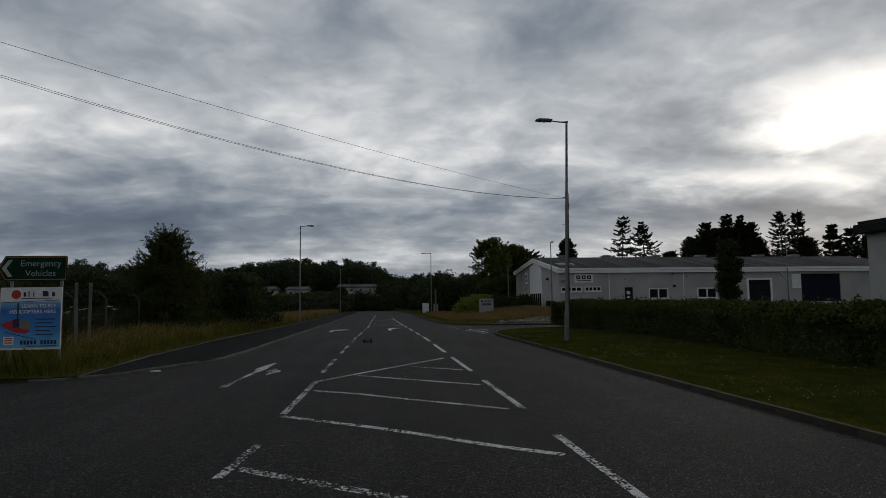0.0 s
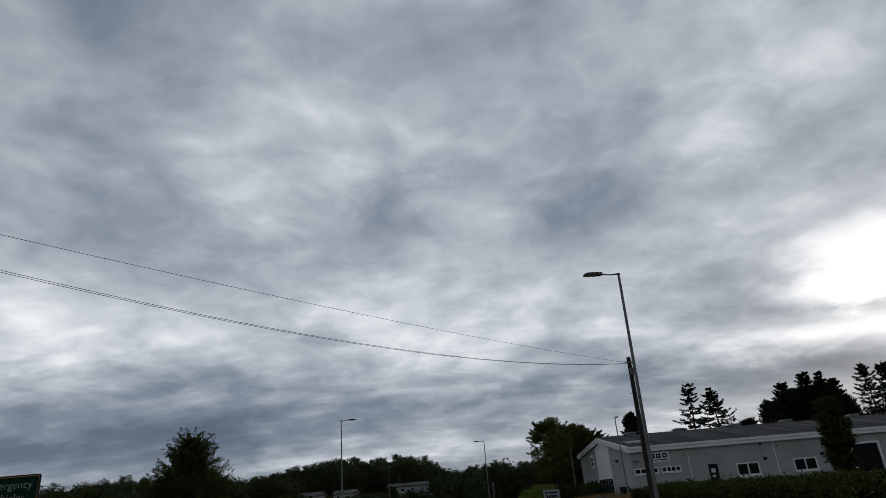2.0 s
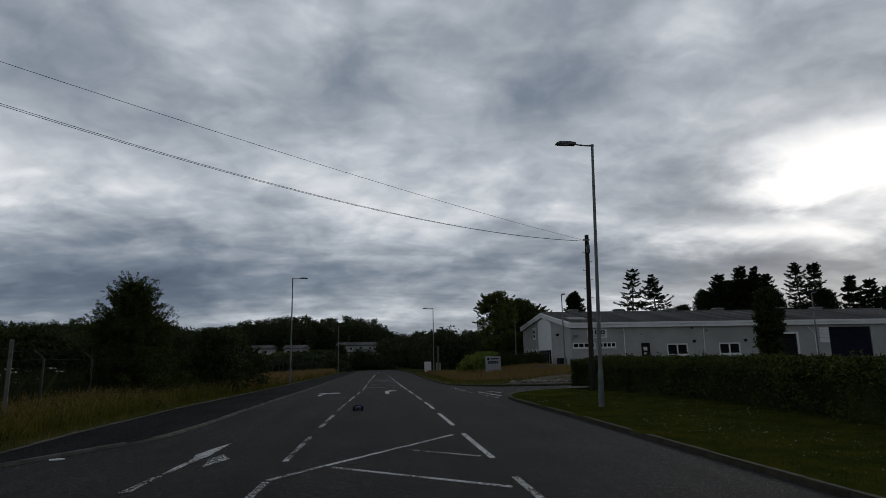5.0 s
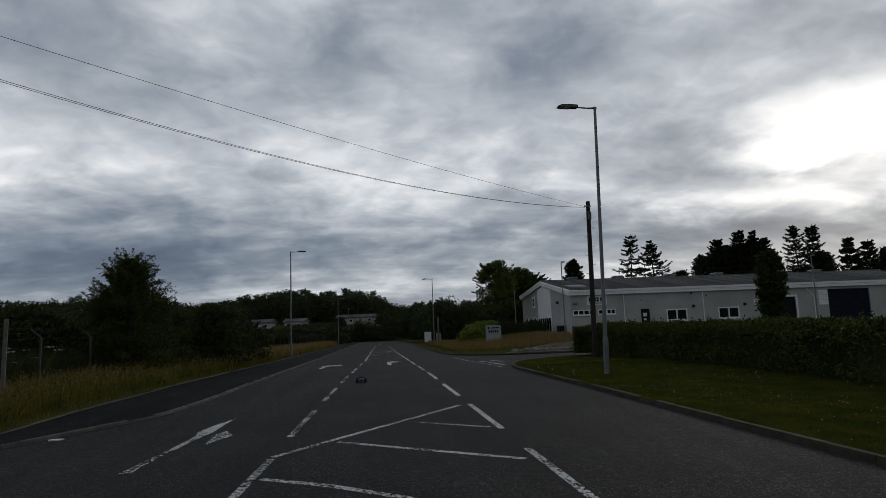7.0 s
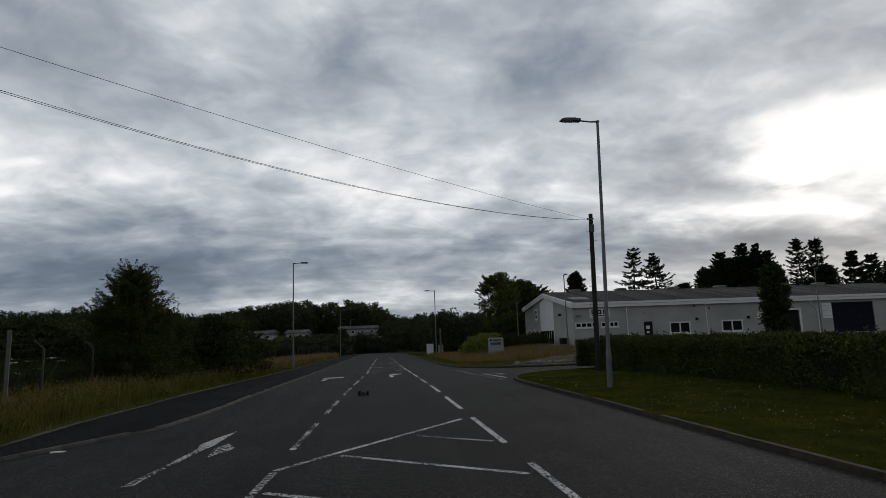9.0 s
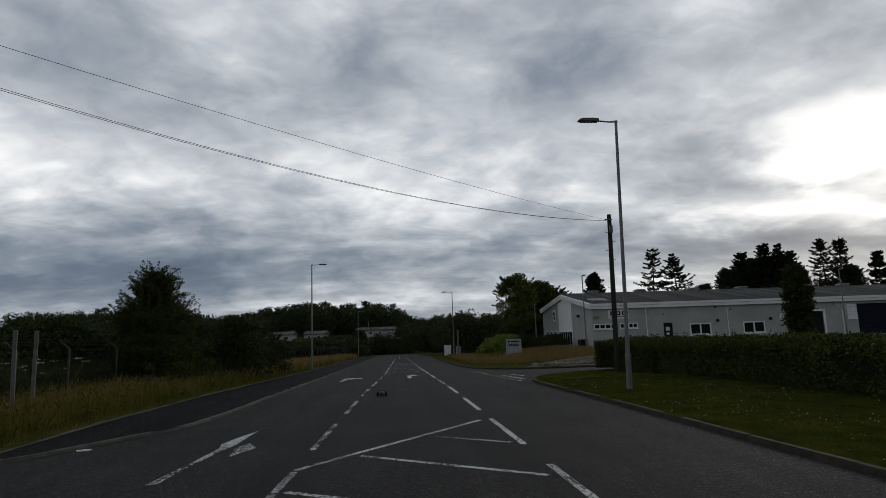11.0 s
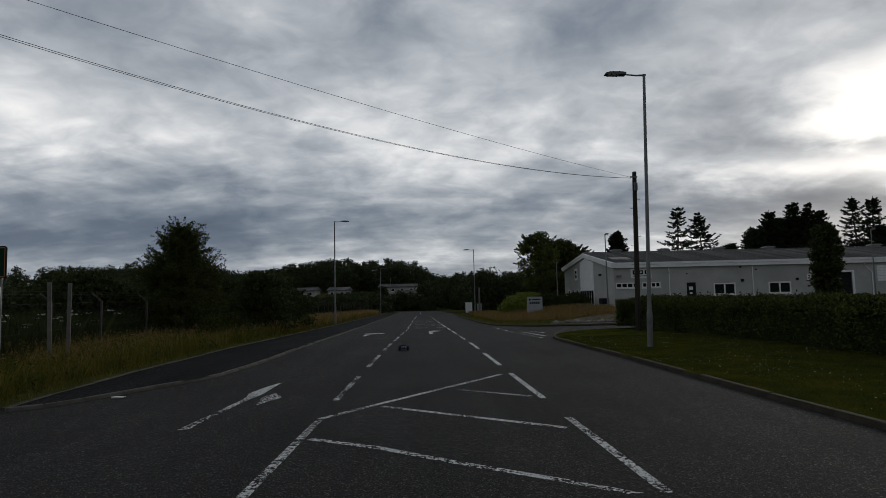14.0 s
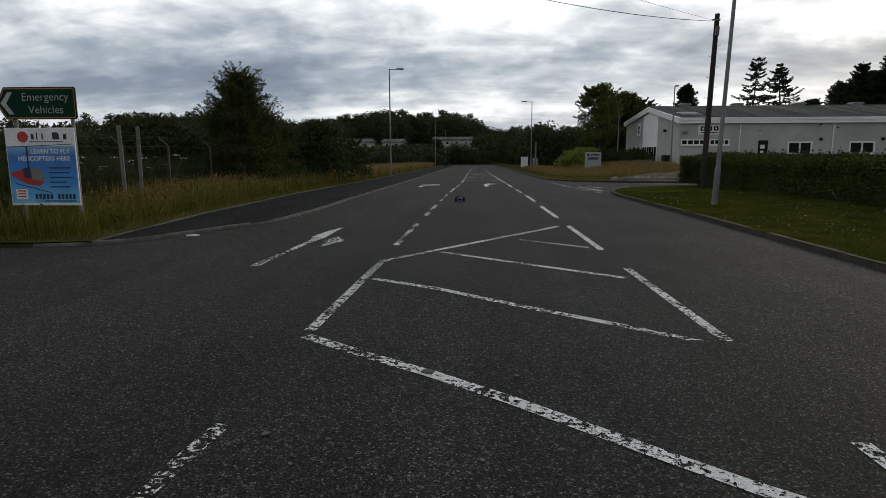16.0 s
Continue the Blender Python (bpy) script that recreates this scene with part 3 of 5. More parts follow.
def kerb_run(name, line, mat, w, h, label, back, far_from=90.0):
    """Single kerbstones along a line; past some way off they are one joined run."""
    root = thing(name, label, "kerb", kind="structure")
    mb = MB()
    mb.prism([(0, -0.15), (0, h - 0.02), (0.03 * back, h), (w * back, h), (w * back, -0.15)], 0.004, 0.911)
    stone = mb.mesh("kerbstone", mat)
    rest = MB()
    count = 0
    for a, b in zip(line, line[1:]):
        a, b = Vector(a), Vector(b)
        a.z, b.z = base_z(a.y), base_z(b.y)
        d = (b - a)
        m = Matrix.Translation(a) @ Matrix.Rotation(math.atan2(-d.x, d.y), 4, "Z") @ Matrix.Rotation(math.atan2(d.z, d.xy.length), 4, "X")
        if a.y < far_from and -20 < a.x < 30 and a.y > -12:
            ob = new("kerbstone", stone)
            ob.parent = root
            count += 1
            ob.matrix_local = m @ pose(random.uniform(-0.006, 0.006), 0, random.uniform(-0.006, 0.006), 0, 0, random.uniform(-0.3, 0.3))
        else:
            rest.add([m @ v.co for v in stone.vertices], [tuple(p.vertices) for p in stone.polygons])
    part("kerb_run", rest, mat, root)
    return root


kerb_run("kerb_near", near_line, M_KERB, 0.13, 0.105, "weathered concrete kerb along the lawn", 1, 60)
kerb_run("kerb_far", far_line, M_KERB, 0.13, 0.105, "weathered concrete kerb round the side road corner", 1, 60)
kerb_run("kerb_end", end_line, M_KERB, 0.13, 0.105, "weathered concrete kerb of the distant verge", 1, 0)
kerb_run("verge_edge", left_line[:i0], M_ROUGH, 0.2, 0.07, "low earthen edge of the verge along the access", -1, 0)
kerb_run("kerb_left", left_line[i0 - 1:], M_KERBPALE, 0.11, 0.075, "weathered concrete kerb beside the footway", -1, 60)
kerb_run("path_edging", edge_line, M_EDGE, 0.05, 0.105, "thin pale concrete edging of the footway", -1, 50)


# ---- street lamps, pole, wires ----
def street_lamp(x, y, z, h, yaw, label, reach=1.45, lean=(0, 0)):
    root = thing("street_lamp", label, "street lamp", "street lamps", pose(x, y, z, lean[0], lean[1], yaw))
    mb = MB().tube([(0, 0, -0.3), (0, 0, 1.25), (0, 0, 1.38)], [0.105, 0.105, 0.075], 14)
    part("base_column", mb, M_GALV, root, smooth=False)
    mb = MB().box((-0.05, -0.112, 0.55), (0.05, -0.09, 1.05), c=0.008)
    part("inspection_door", mb, M_GALV, root)
    mb = MB().tube([(0, 0, 1.3), (0, 0, h * 0.6), (0, 0, h)], [0.078, 0.064, 0.052], 14)
    part("shaft", mb, M_GALV, root, "grey galvanised steel column")
    mb = MB().tube([(0.06, 0, h - 0.04), (-0.3, 0, h - 0.06), (-reach * 0.55, 0, h - 0.02)], [0.045, 0.032, 0.028], 10)
    part("arm", mb, M_GALV, root)
    mb = MB()
    mb.prism([(-reach * 0.48, h - 0.06), (-reach * 0.48, h + 0.03), (-reach * 0.62, h + 0.055), (-reach * 0.9, h + 0.045), (-reach, h - 0.01), (-reach, h - 0.05)], -0.14, 0.14)
    head = part("lantern", mb, M_LAMPHEAD, root, "dark flat lantern head")
    mb = MB().box((-reach * 0.95, -0.11, h - 0.085), (-reach * 0.66, 0.11, h - 0.052), c=0.012)
    part("lens", mb, M_LENS, head)
    return root


street_lamp(8.2, 25.3, 0.08, 10.3, 0, "tall grey steel street lamp on the mown verge", 1.5, (0.9, 1.3))
street_lamp(-8.8, 65, base_z(65) + 0.1, 10.5, 180, "tall grey street lamp behind the footway", 1.5)
street_lamp(8.4, 96, base_z(96) + 0.1, 10.1, 0, "tall grey street lamp on the far verge", 1.6)
street_lamp(-8.7, 137, base_z(137) + 0.1, 10.1, 180, "distant grey street lamp", 1.5)
street_lamp(-8.6, 184, base_z(184) + 0.1, 10.1, 180, "distant grey street lamp", 1.5)
street_lamp(20.3, 68, land(20.3, 68) + 0.05, 8.2, 90, "grey street lamp by the corner of the pale unit", 0.9)
street_lamp(19.7, 89, land(19.7, 89) + 0.05, 6.4, 90, "grey street lamp beside the entrance hedge", 0.6)
street_lamp(53.6, 72, land(53.6, 72), 8.6, 90, "thin grey street lamp before the goods doors", 0.6)
post = thing("post", "pale concrete post on the far verge", "post", at=pose(9.9, 104, base_z(104) + 0.1))
part("shaft", MB().tube([(0, 0, -0.3), (0, 0, 4.3)], [0.16, 0.14], 10), M_CONC, post)
part("cap", MB().tube([(0, 0, 4.3), (0, 0, 4.4)], [0.18, 0.1], 10), M_CONC, post)

pole = thing("telegraph_pole", "dark creosoted timber pole with climbing steps", "utility pole", at=pose(11.7, 35.9, 0.05, 0, 1.3, 0))
part("shaft", MB().tube([(0, 0, -0.4), (0, 0, 4), (0, 0, 8.75)], [0.15, 0.135, 0.115], 14), M_POLE, pole)
part("cap", MB().tube([(0, 0, 8.75), (0, 0, 8.80)], [0.125, 0.10], 14), M_GALV, pole)
for k in range(9):
    s = 1 if k % 2 else -1
    z = 3.6 + 0.52 * k
    part("step", MB().tube([(0.09 * s, 0, z), (0.27 * s, 0, z), (0.27 * s, 0, z + 0.05)], 0.012, 6), M_GALV, pole)
part("bracket", MB().box((-0.28, -0.15, 8.44), (0.12, -0.10, 8.52), c=0.01), M_GALV, pole)
part("cable_box", MB().box((-0.09, -0.24, 7.7), (0.09, -0.11, 8.15), c=0.02), M_LAMPHEAD, pole)


def cable(a, b, sag, r, label):
    pts = []
    for i in range(49):
        t = i / 48
        p = Vector(a).lerp(Vector(b), t)
        p.z -= sag * 4 * t * (1 - t)
        pts.append(p)
    ob = part("overhead_cable", MB().tube(pts, r, 6), M_WIRE)
    return tagged(ob, label, "cable", "overhead cables")


cable((11.60, 35.75, 8.52), (-24.0, 4.5, 10.9), 0.6, 0.0072, "thin black overhead cable from the timber pole")
cable((11.65, 35.76, 8.47), (-24.0, 4.5, 11.55), 2.05, 0.0072, "thin black overhead cable from the timber pole")
cable((11.60, 35.70, 8.45), (-24.1, 4.2, 11.45), 2.05, 0.0072, "thin black overhead cable from the timber pole")


# ---- signs beside the access ----
def text_mesh(words, size, mat, align="LEFT", bold=0.0):
    cu = bpy.data.curves.new("text", "FONT")
    cu.body, cu.size, cu.align_x, cu.extrude, cu.offset = words, size, align, 0.001, bold
    tmp = bpy.data.objects.new("text", cu)
    scene.collection.objects.link(tmp)
    bpy.context.view_layer.update()
    me = bpy.data.meshes.new_from_object(tmp.evaluated_get(bpy.context.evaluated_depsgraph_get()))
    bpy.data.objects.remove(tmp)
    me.materials.clear()
    me.materials.append(mat)
    return me


SX0, SX1, SY = -11.92, -10.07, 17.75


board = thing("billboard", "blue and white advertising board with a red helicopter on posts", "sign", at=pose(0, 0, 0))
part("panel", MB().box((SX0 + 0.1, SY, 0.72), (SX1, SY + 0.03, 2.60), c=0.004), M_SIGNWHITE, board)
part("blue_print", MB().box((SX0 + 0.12, SY - 0.004, 0.78), (SX1 - 0.02, SY + 0.001, 2.16)), M_BLUEPRINT, board, "blue printed lower part")
part("frame_rail", MB().box((SX0 + 0.1, SY + 0.03, 0.74), (SX1, SY + 0.07, 0.80)), M_GALV, board)
part("frame_rail", MB().box((SX0 + 0.1, SY + 0.03, 2.50), (SX1, SY + 0.07, 2.56)), M_GALV, board)
for words, z, s, x in (("LEARN TO FLY", 1.985, 0.15, SX1 - 0.15), ("HELICOPTERS HERE", 1.815, 0.15, SX1 - 0.15)):
    me = text_mesh(words, s, M_SIGNWHITE, "RIGHT", 0.002)
    t = part("lettering", me, M_SIGNWHITE, board)
    t.matrix_local = pose(x, SY - 0.008, z, 90, 0, 0)
lg = MB().tube([(SX0 + 0.55, SY - 0.006, 2.385), (SX0 + 0.55, SY + 0.002, 2.385)], 0.135, 24)
part("logo_disc", lg, M_RED, board, "red logo disc")
for i, (w, h) in enumerate(((0.07, 0.13), (0.03, 0.17), (0.03, 0.15), (0.0, 0.0), (0.14, 0.17), (0.03, 0.13), (0.08, 0.13))):
    if w:
        part("logo_bar", MB().box((SX0 + 0.76 + 0.135 * i, SY - 0.006, 2.32), (SX0 + 0.76 + 0.135 * i + w, SY + 0.001, 2.32 + h)), M_INK, board)
part("print_line", MB().box((SX0 + 0.7, SY - 0.006, 2.255), (SX1 - 0.3, SY + 0.001, 2.275)), M_INK, board)
for i, w in enumerate((0.55, 0.5, 0.6, 0.42, 0.5)):
    part("print_line", MB().box((SX1 - 0.72, SY - 0.008, 1.62 - 0.115 * i), (SX1 - 0.72 + w, SY - 0.003, 1.65 - 0.115 * i)), M_INK, board)
for k in range(11):
    if k != 5:
        part("number_bar", MB().box((SX1 - 1.13 + 0.095 * k, SY - 0.008, 0.88), (SX1 - 1.13 + 0.095 * k + 0.065, SY - 0.003, 1.0)), M_INK, board)
part("print_line", MB().box((SX1 - 0.9, SY - 0.008, 0.815), (SX1 - 0.1, SY - 0.003, 0.84)), M_INK, board)
part("stamp", MB().box((SX0 + 0.24, SY - 0.008, 0.87), (SX0 + 0.53, SY - 0.003, 1.12)), M_SIGNWHITE, board)
for i in range(3):
    part("stamp_line", MB().box((SX0 + 0.28, SY - 0.011, 0.92 + 0.07 * i), (SX0 + 0.49, SY - 0.006, 0.95 + 0.07 * i)), M_RED, board)
# printed helicopter: cabin, bubble, boom, skid, rotor
heli = MB().prism([(SX0 + 0.18, 1.52), (SX0 + 0.5, 1.62), (SX0 + 0.75, 1.60), (SX0 + 0.92, 1.42), (SX0 + 0.98, 1.27), (SX0 + 0.85, 1.2), (SX0 + 0.55, 1.24), (SX0 + 0.32, 1.36), (SX0 + 0.14, 1.47)], SY - 0.008, SY - 0.003)
part("helicopter_print", heli, M_RED, board, "red helicopter print")
part("bubble_print", MB().prism([(SX0 + 0.62, 1.58), (SX0 + 0.8, 1.66), (SX0 + 0.95, 1.58), (SX0 + 1.02, 1.42), (SX0 + 0.97, 1.30), (SX0 + 0.7, 1.36)], SY - 0.011, SY - 0.007), M_GALV, board)
part("seat_print", MB().prism([(SX0 + 0.48, 1.62), (SX0 + 0.66, 1.66), (SX0 + 0.68, 1.40), (SX0 + 0.5, 1.38)], SY - 0.013, SY - 0.010), M_INK, board)
part("rotor_print", MB().prism([(SX0 + 0.12, 2.13), (SX1 - 0.05, 2.20), (SX1 - 0.05, 2.215), (SX0 + 0.12, 2.15)], SY - 0.010, SY - 0.005), M_INK, board)
part("mast_print", MB().prism([(SX0 + 0.60, 1.64), (SX0 + 0.64, 1.64), (SX0 + 0.64, 2.14), (SX0 + 0.60, 2.14)], SY - 0.010, SY - 0.005), M_INK, board)
part("skid_print", MB().prism([(SX0 + 0.25, 1.25), (SX0 + 1.15, 1.02), (SX0 + 1.15, 1.04), (SX0 + 0.25, 1.27)], SY - 0.010, SY - 0.005), M_INK, board)

esign = thing("direction_sign", "green road sign reading Emergency Vehicles with a white chevron", "road sign", at=pose(0, 0, 0))
def arrow_plate(grow, a, b):
    x0, x1, z0, z1 = SX0 - 0.02, SX1 + 0.12, 2.80, 3.56
    zm = (z0 + z1) / 2
    p = [(x0 - grow * 1.3, zm), (x0 + 0.22 - grow * 0.4, z0 - grow), (x1 - 0.04, z0 - grow), (x1 + grow, z0 + 0.04), (x1 + grow, z1 - 0.04), (x1 - 0.04, z1 + grow), (x0 + 0.22 - grow * 0.4, z1 + grow)]
    return MB().prism(p, a, b)
part("plate", arrow_plate(0.0, SY + 0.0, SY + 0.035), M_DARK, esign)
part("border", arrow_plate(-0.025, SY - 0.004, SY + 0.001), M_ORANGE, esign, "thin orange border")
part("face", arrow_plate(-0.05, SY - 0.008, SY - 0.003), M_SIGNGREEN, esign, "dark green face")
for words, z in (("Emergency", 3.24), ("Vehicles", 2.94)):
    t = part("lettering", text_mesh(words, 0.265, M_SIGNDULL, "CENTER", -0.002), M_SIGNDULL, esign)
    t.matrix_local = pose(-10.70, SY - 0.012, z, 90, 0, 0)
part("chevron", MB().prism([(SX0 + 0.10, 3.18), (SX0 + 0.3, 2.92), (SX0 + 0.42, 2.92), (SX0 + 0.24, 3.18), (SX0 + 0.42, 3.44), (SX0 + 0.3, 3.44)], SY - 0.012, SY - 0.007), M_SIGNDULL, esign, "white chevron")
for z in (2.9, 3.4):
    part("fixing_rail", MB().box((SX0 + 0.2, SY + 0.035, z), (SX1 - 0.1, SY + 0.07, z + 0.05)), M_GALV, esign)
for x in (SX0 + 0.35, SX1 - 0.07):
    part("post", MB().tube([(x, SY + 0.11, -0.2), (x, SY + 0.11, 3.5)], 0.045, 10), M_GALV, esign)


# ---- fence along the left verge ----
FENCE = [(-12.1, 19.4), (-12.75, 24.2), (-13.55, 28.9), (-13.85, 33.7), (-13.6, 40), (-12.4, 52), (-11.6, 64), (-11.0, 80), (-10.6, 100), (-10.4, 125)]
fence = thing("fence", "chain-link fence on concrete posts with cranked tops", "fence")
fp = along([(x, y, 0) for x, y in FENCE], 4.85)
fp = [p for p in fp if p.y < 40] + [p for p in along([(x, y, 0) for x, y in FENCE], 3.0) if p.y > 41.5]
mb = MB()
mb.prism([(-0.035, -0.035), (0.035, -0.035), (0.035, 0.035), (-0.035, 0.035)], -0.3, 2.1, "z")
mb.add([(-0.035, -0.03, 2.07), (0.035, -0.03, 2.07), (0.035, 0.03, 2.07), (-0.035, 0.03, 2.07), (-0.40, -0.02, 2.37), (-0.36, -0.02, 2.41), (-0.36, 0.02, 2.41), (-0.40, 0.02, 2.37)],
       [(0, 1, 5, 4), (1, 2, 6, 5), (2, 3, 7, 6), (3, 0, 4, 7), (4, 5, 6, 7)])
post_mesh = mb.mesh("post", M_OLDPOST)
for p in fp:
    o = new("post", post_mesh)
    o.parent = fence
    o.matrix_local = pose(p.x, p.y, land(p.x, p.y) + 0.05, random.uniform(-2.5, 2.5), random.uniform(-2.5, 2.5), random.uniform(-8, 8))
tall = MB().prism([(-0.055, -0.055), (0.055, -0.055), (0.055, 0.055), (-0.055, 0.055)], -0.3, 2.70, "z").mesh("gate_post", M_CONC)
for x, y, ry in ((-12.21, 23.3, -1.0), (-12.14, 24.2, 0.3)):
    o = new("gate_post", tall)
    o.parent = fence
    o.matrix_local = pose(x, y, 0.2, 0, ry, 20)
wires = MB()
for z in (0.4, 1.2, 2.1):
    for a, b in zip(fp, fp[1:]):
        wires.tube([(a.x, a.y, land(a.x, a.y) + z), (b.x, b.y, land(b.x, b.y) + z)], 0.006, 4, False)
for k in (0, 1, 2):
    for a, b in zip(fp, fp[1:]):
        wires.tube([(a.x - 0.15 - 0.14 * k, a.y, land(a.x, a.y) + 2.33 + 0.10 * k), (b.x - 0.15 - 0.14 * k, b.y, land(b.x, b.y) + 2.31 + 0.10 * k)], 0.005, 4, False)
part("line_wire", wires, M_MESHWIRE, fence)
link = MB()
for a, b in zip(fp, fp[1:]):
    if a.y > 60:
        break
    d = b - a
    n = int(d.length / 0.22)
    for i in range(-8, n):
        for s in (0, 1):
            u0, u1 = i / n, (i + 8) / n
            z0, z1 = (0.2, 2.08) if s == 0 else (2.08, 0.2)
            c0, c1 = max(u0, 0), min(u1, 1)
            if c1 - c0 < 0.02:
                continue
            za, zb = z0 + (z1 - z0) * (c0 - u0) / (u1 - u0), z0 + (z1 - z0) * (c1 - u0) / (u1 - u0)
            p, q = a + d * c0, a + d * c1
            link.tube([(p.x, p.y, land(p.x, p.y) + za), (q.x, q.y, land(q.x, q.y) + zb)], 0.0022, 3, False)
part("chain_link", link, M_MESHWIRE, fence)

# ---- vegetation ----
def limbs(mb, rng, h, r0, spread, count, top=0.9, lean=0.25):
    tips = []
    for i in range(count):
        z0 = h * rng.uniform(0.15, 0.6)
        ang = rng.uniform(0, 2 * math.pi)
        ln = spread * rng.uniform(0.6, 1.0)
        z1 = min(h * top, z0 + ln * rng.uniform(0.4, 1.3))
        p0 = Vector((0, 0, z0))
        p2 = Vector((math.cos(ang) * ln, math.sin(ang) * ln, z1))
        p1 = p0.lerp(p2, 0.5) + Vector((0, 0, ln * 0.12))
        mb.tube([p0, p1, p2], [r0 * 0.45, r0 * 0.28, r0 * 0.08], 5, False)
        tips.append(p2)
    return tips


def crown_points(rng, n, clumps, h, low, rad, shape, spread):
    """Leaf places in uneven clumps; shape(t) gives the crown's half width at height t from 0 to 1."""
    cs = []
    while len(cs) < clumps:
        t = rng.uniform(0, 1)
        a = rng.uniform(0, 2 * math.pi)
        r = shape(t) * rad * math.sqrt(rng.uniform(0.15, 1)) * rng.uniform(0.75, 1.12)
        cs.append((math.cos(a) * r, math.sin(a) * r, low + (h - low) * t))
    cs = np.array(cs)
    pick = rng.integers(0, clumps, n)
    return cs[pick] + np.clip(rng.normal(size=(n, 3)), -1.7, 1.7) * spread * np.array([1, 1, 0.75])


def broadleaf(x, y, z, h, rad, seed, n, leaf, mat, low, label, name="tree", clumps=120, spread=0.45, shape=None, twigs=0, category="tree", group="", reach=0.15):
    rng = np.random.default_rng(seed)
    root = thing(name, label, category, group, pose(x, y, z))
    r0 = max(0.05, h * 0.018)
    mb = MB().tube([(0, 0, -0.3), (0.05 * h * 0.1, 0, h * 0.35), (0, 0.02 * h, h * 0.88)], [r0 * 1.3, r0, r0 * 0.2], 9)
    limbs(mb, rng, h, r0, rad * 0.5, 14)
    part("trunk", mb, M_BARK, root, "brown branching trunk")
    shape = shape or (lambda t: math.sin(math.pi * (0.12 + 0.83 * t)) ** 0.7)
    pts = crown_points(rng, n, clumps, h * 0.97, low, rad, shape, spread)
    pts = pts[pts[:, 2] > 0.15]
    v, f = leaf_quads(pts, leaf, rng)
    if twigs:
        tv, tf = [], []
        tp = []
        for i in range(twigs):
            a = rng.uniform(0, 2 * math.pi)
            t = rng.uniform(0.45, 1.0)
            r = shape(t) * rad * rng.uniform(0.75, 1.05)
            p = np.array([math.cos(a) * r, math.sin(a) * r, low + (h * 0.95 - low) * t])
            d = np.array([math.cos(a) * 0.7, math.sin(a) * 0.7, rng.uniform(0.1, 0.9)])
            d /= np.linalg.norm(d)
            L = rng.uniform(0.5, 1.3) * h * 0.11 if h > 8 else rng.uniform(0.4, 1.1) * h * reach
            k = 64
            s = rng.uniform(0, 1, (k, 1))
            tp.append(p + d * L * s + rng.normal(size=(k, 3)) * (0.075 * (1 - s) + 0.02) * L)
        v2, f2 = leaf_quads(np.concatenate(tp), leaf * 0.8, rng)
        f = np.concatenate([f, f2 + len(v)])
        v = np.concatenate([v, v2])
    part("crown", soup("crown", v, f, mat), mat, root, "leafy uneven crown")
    return root


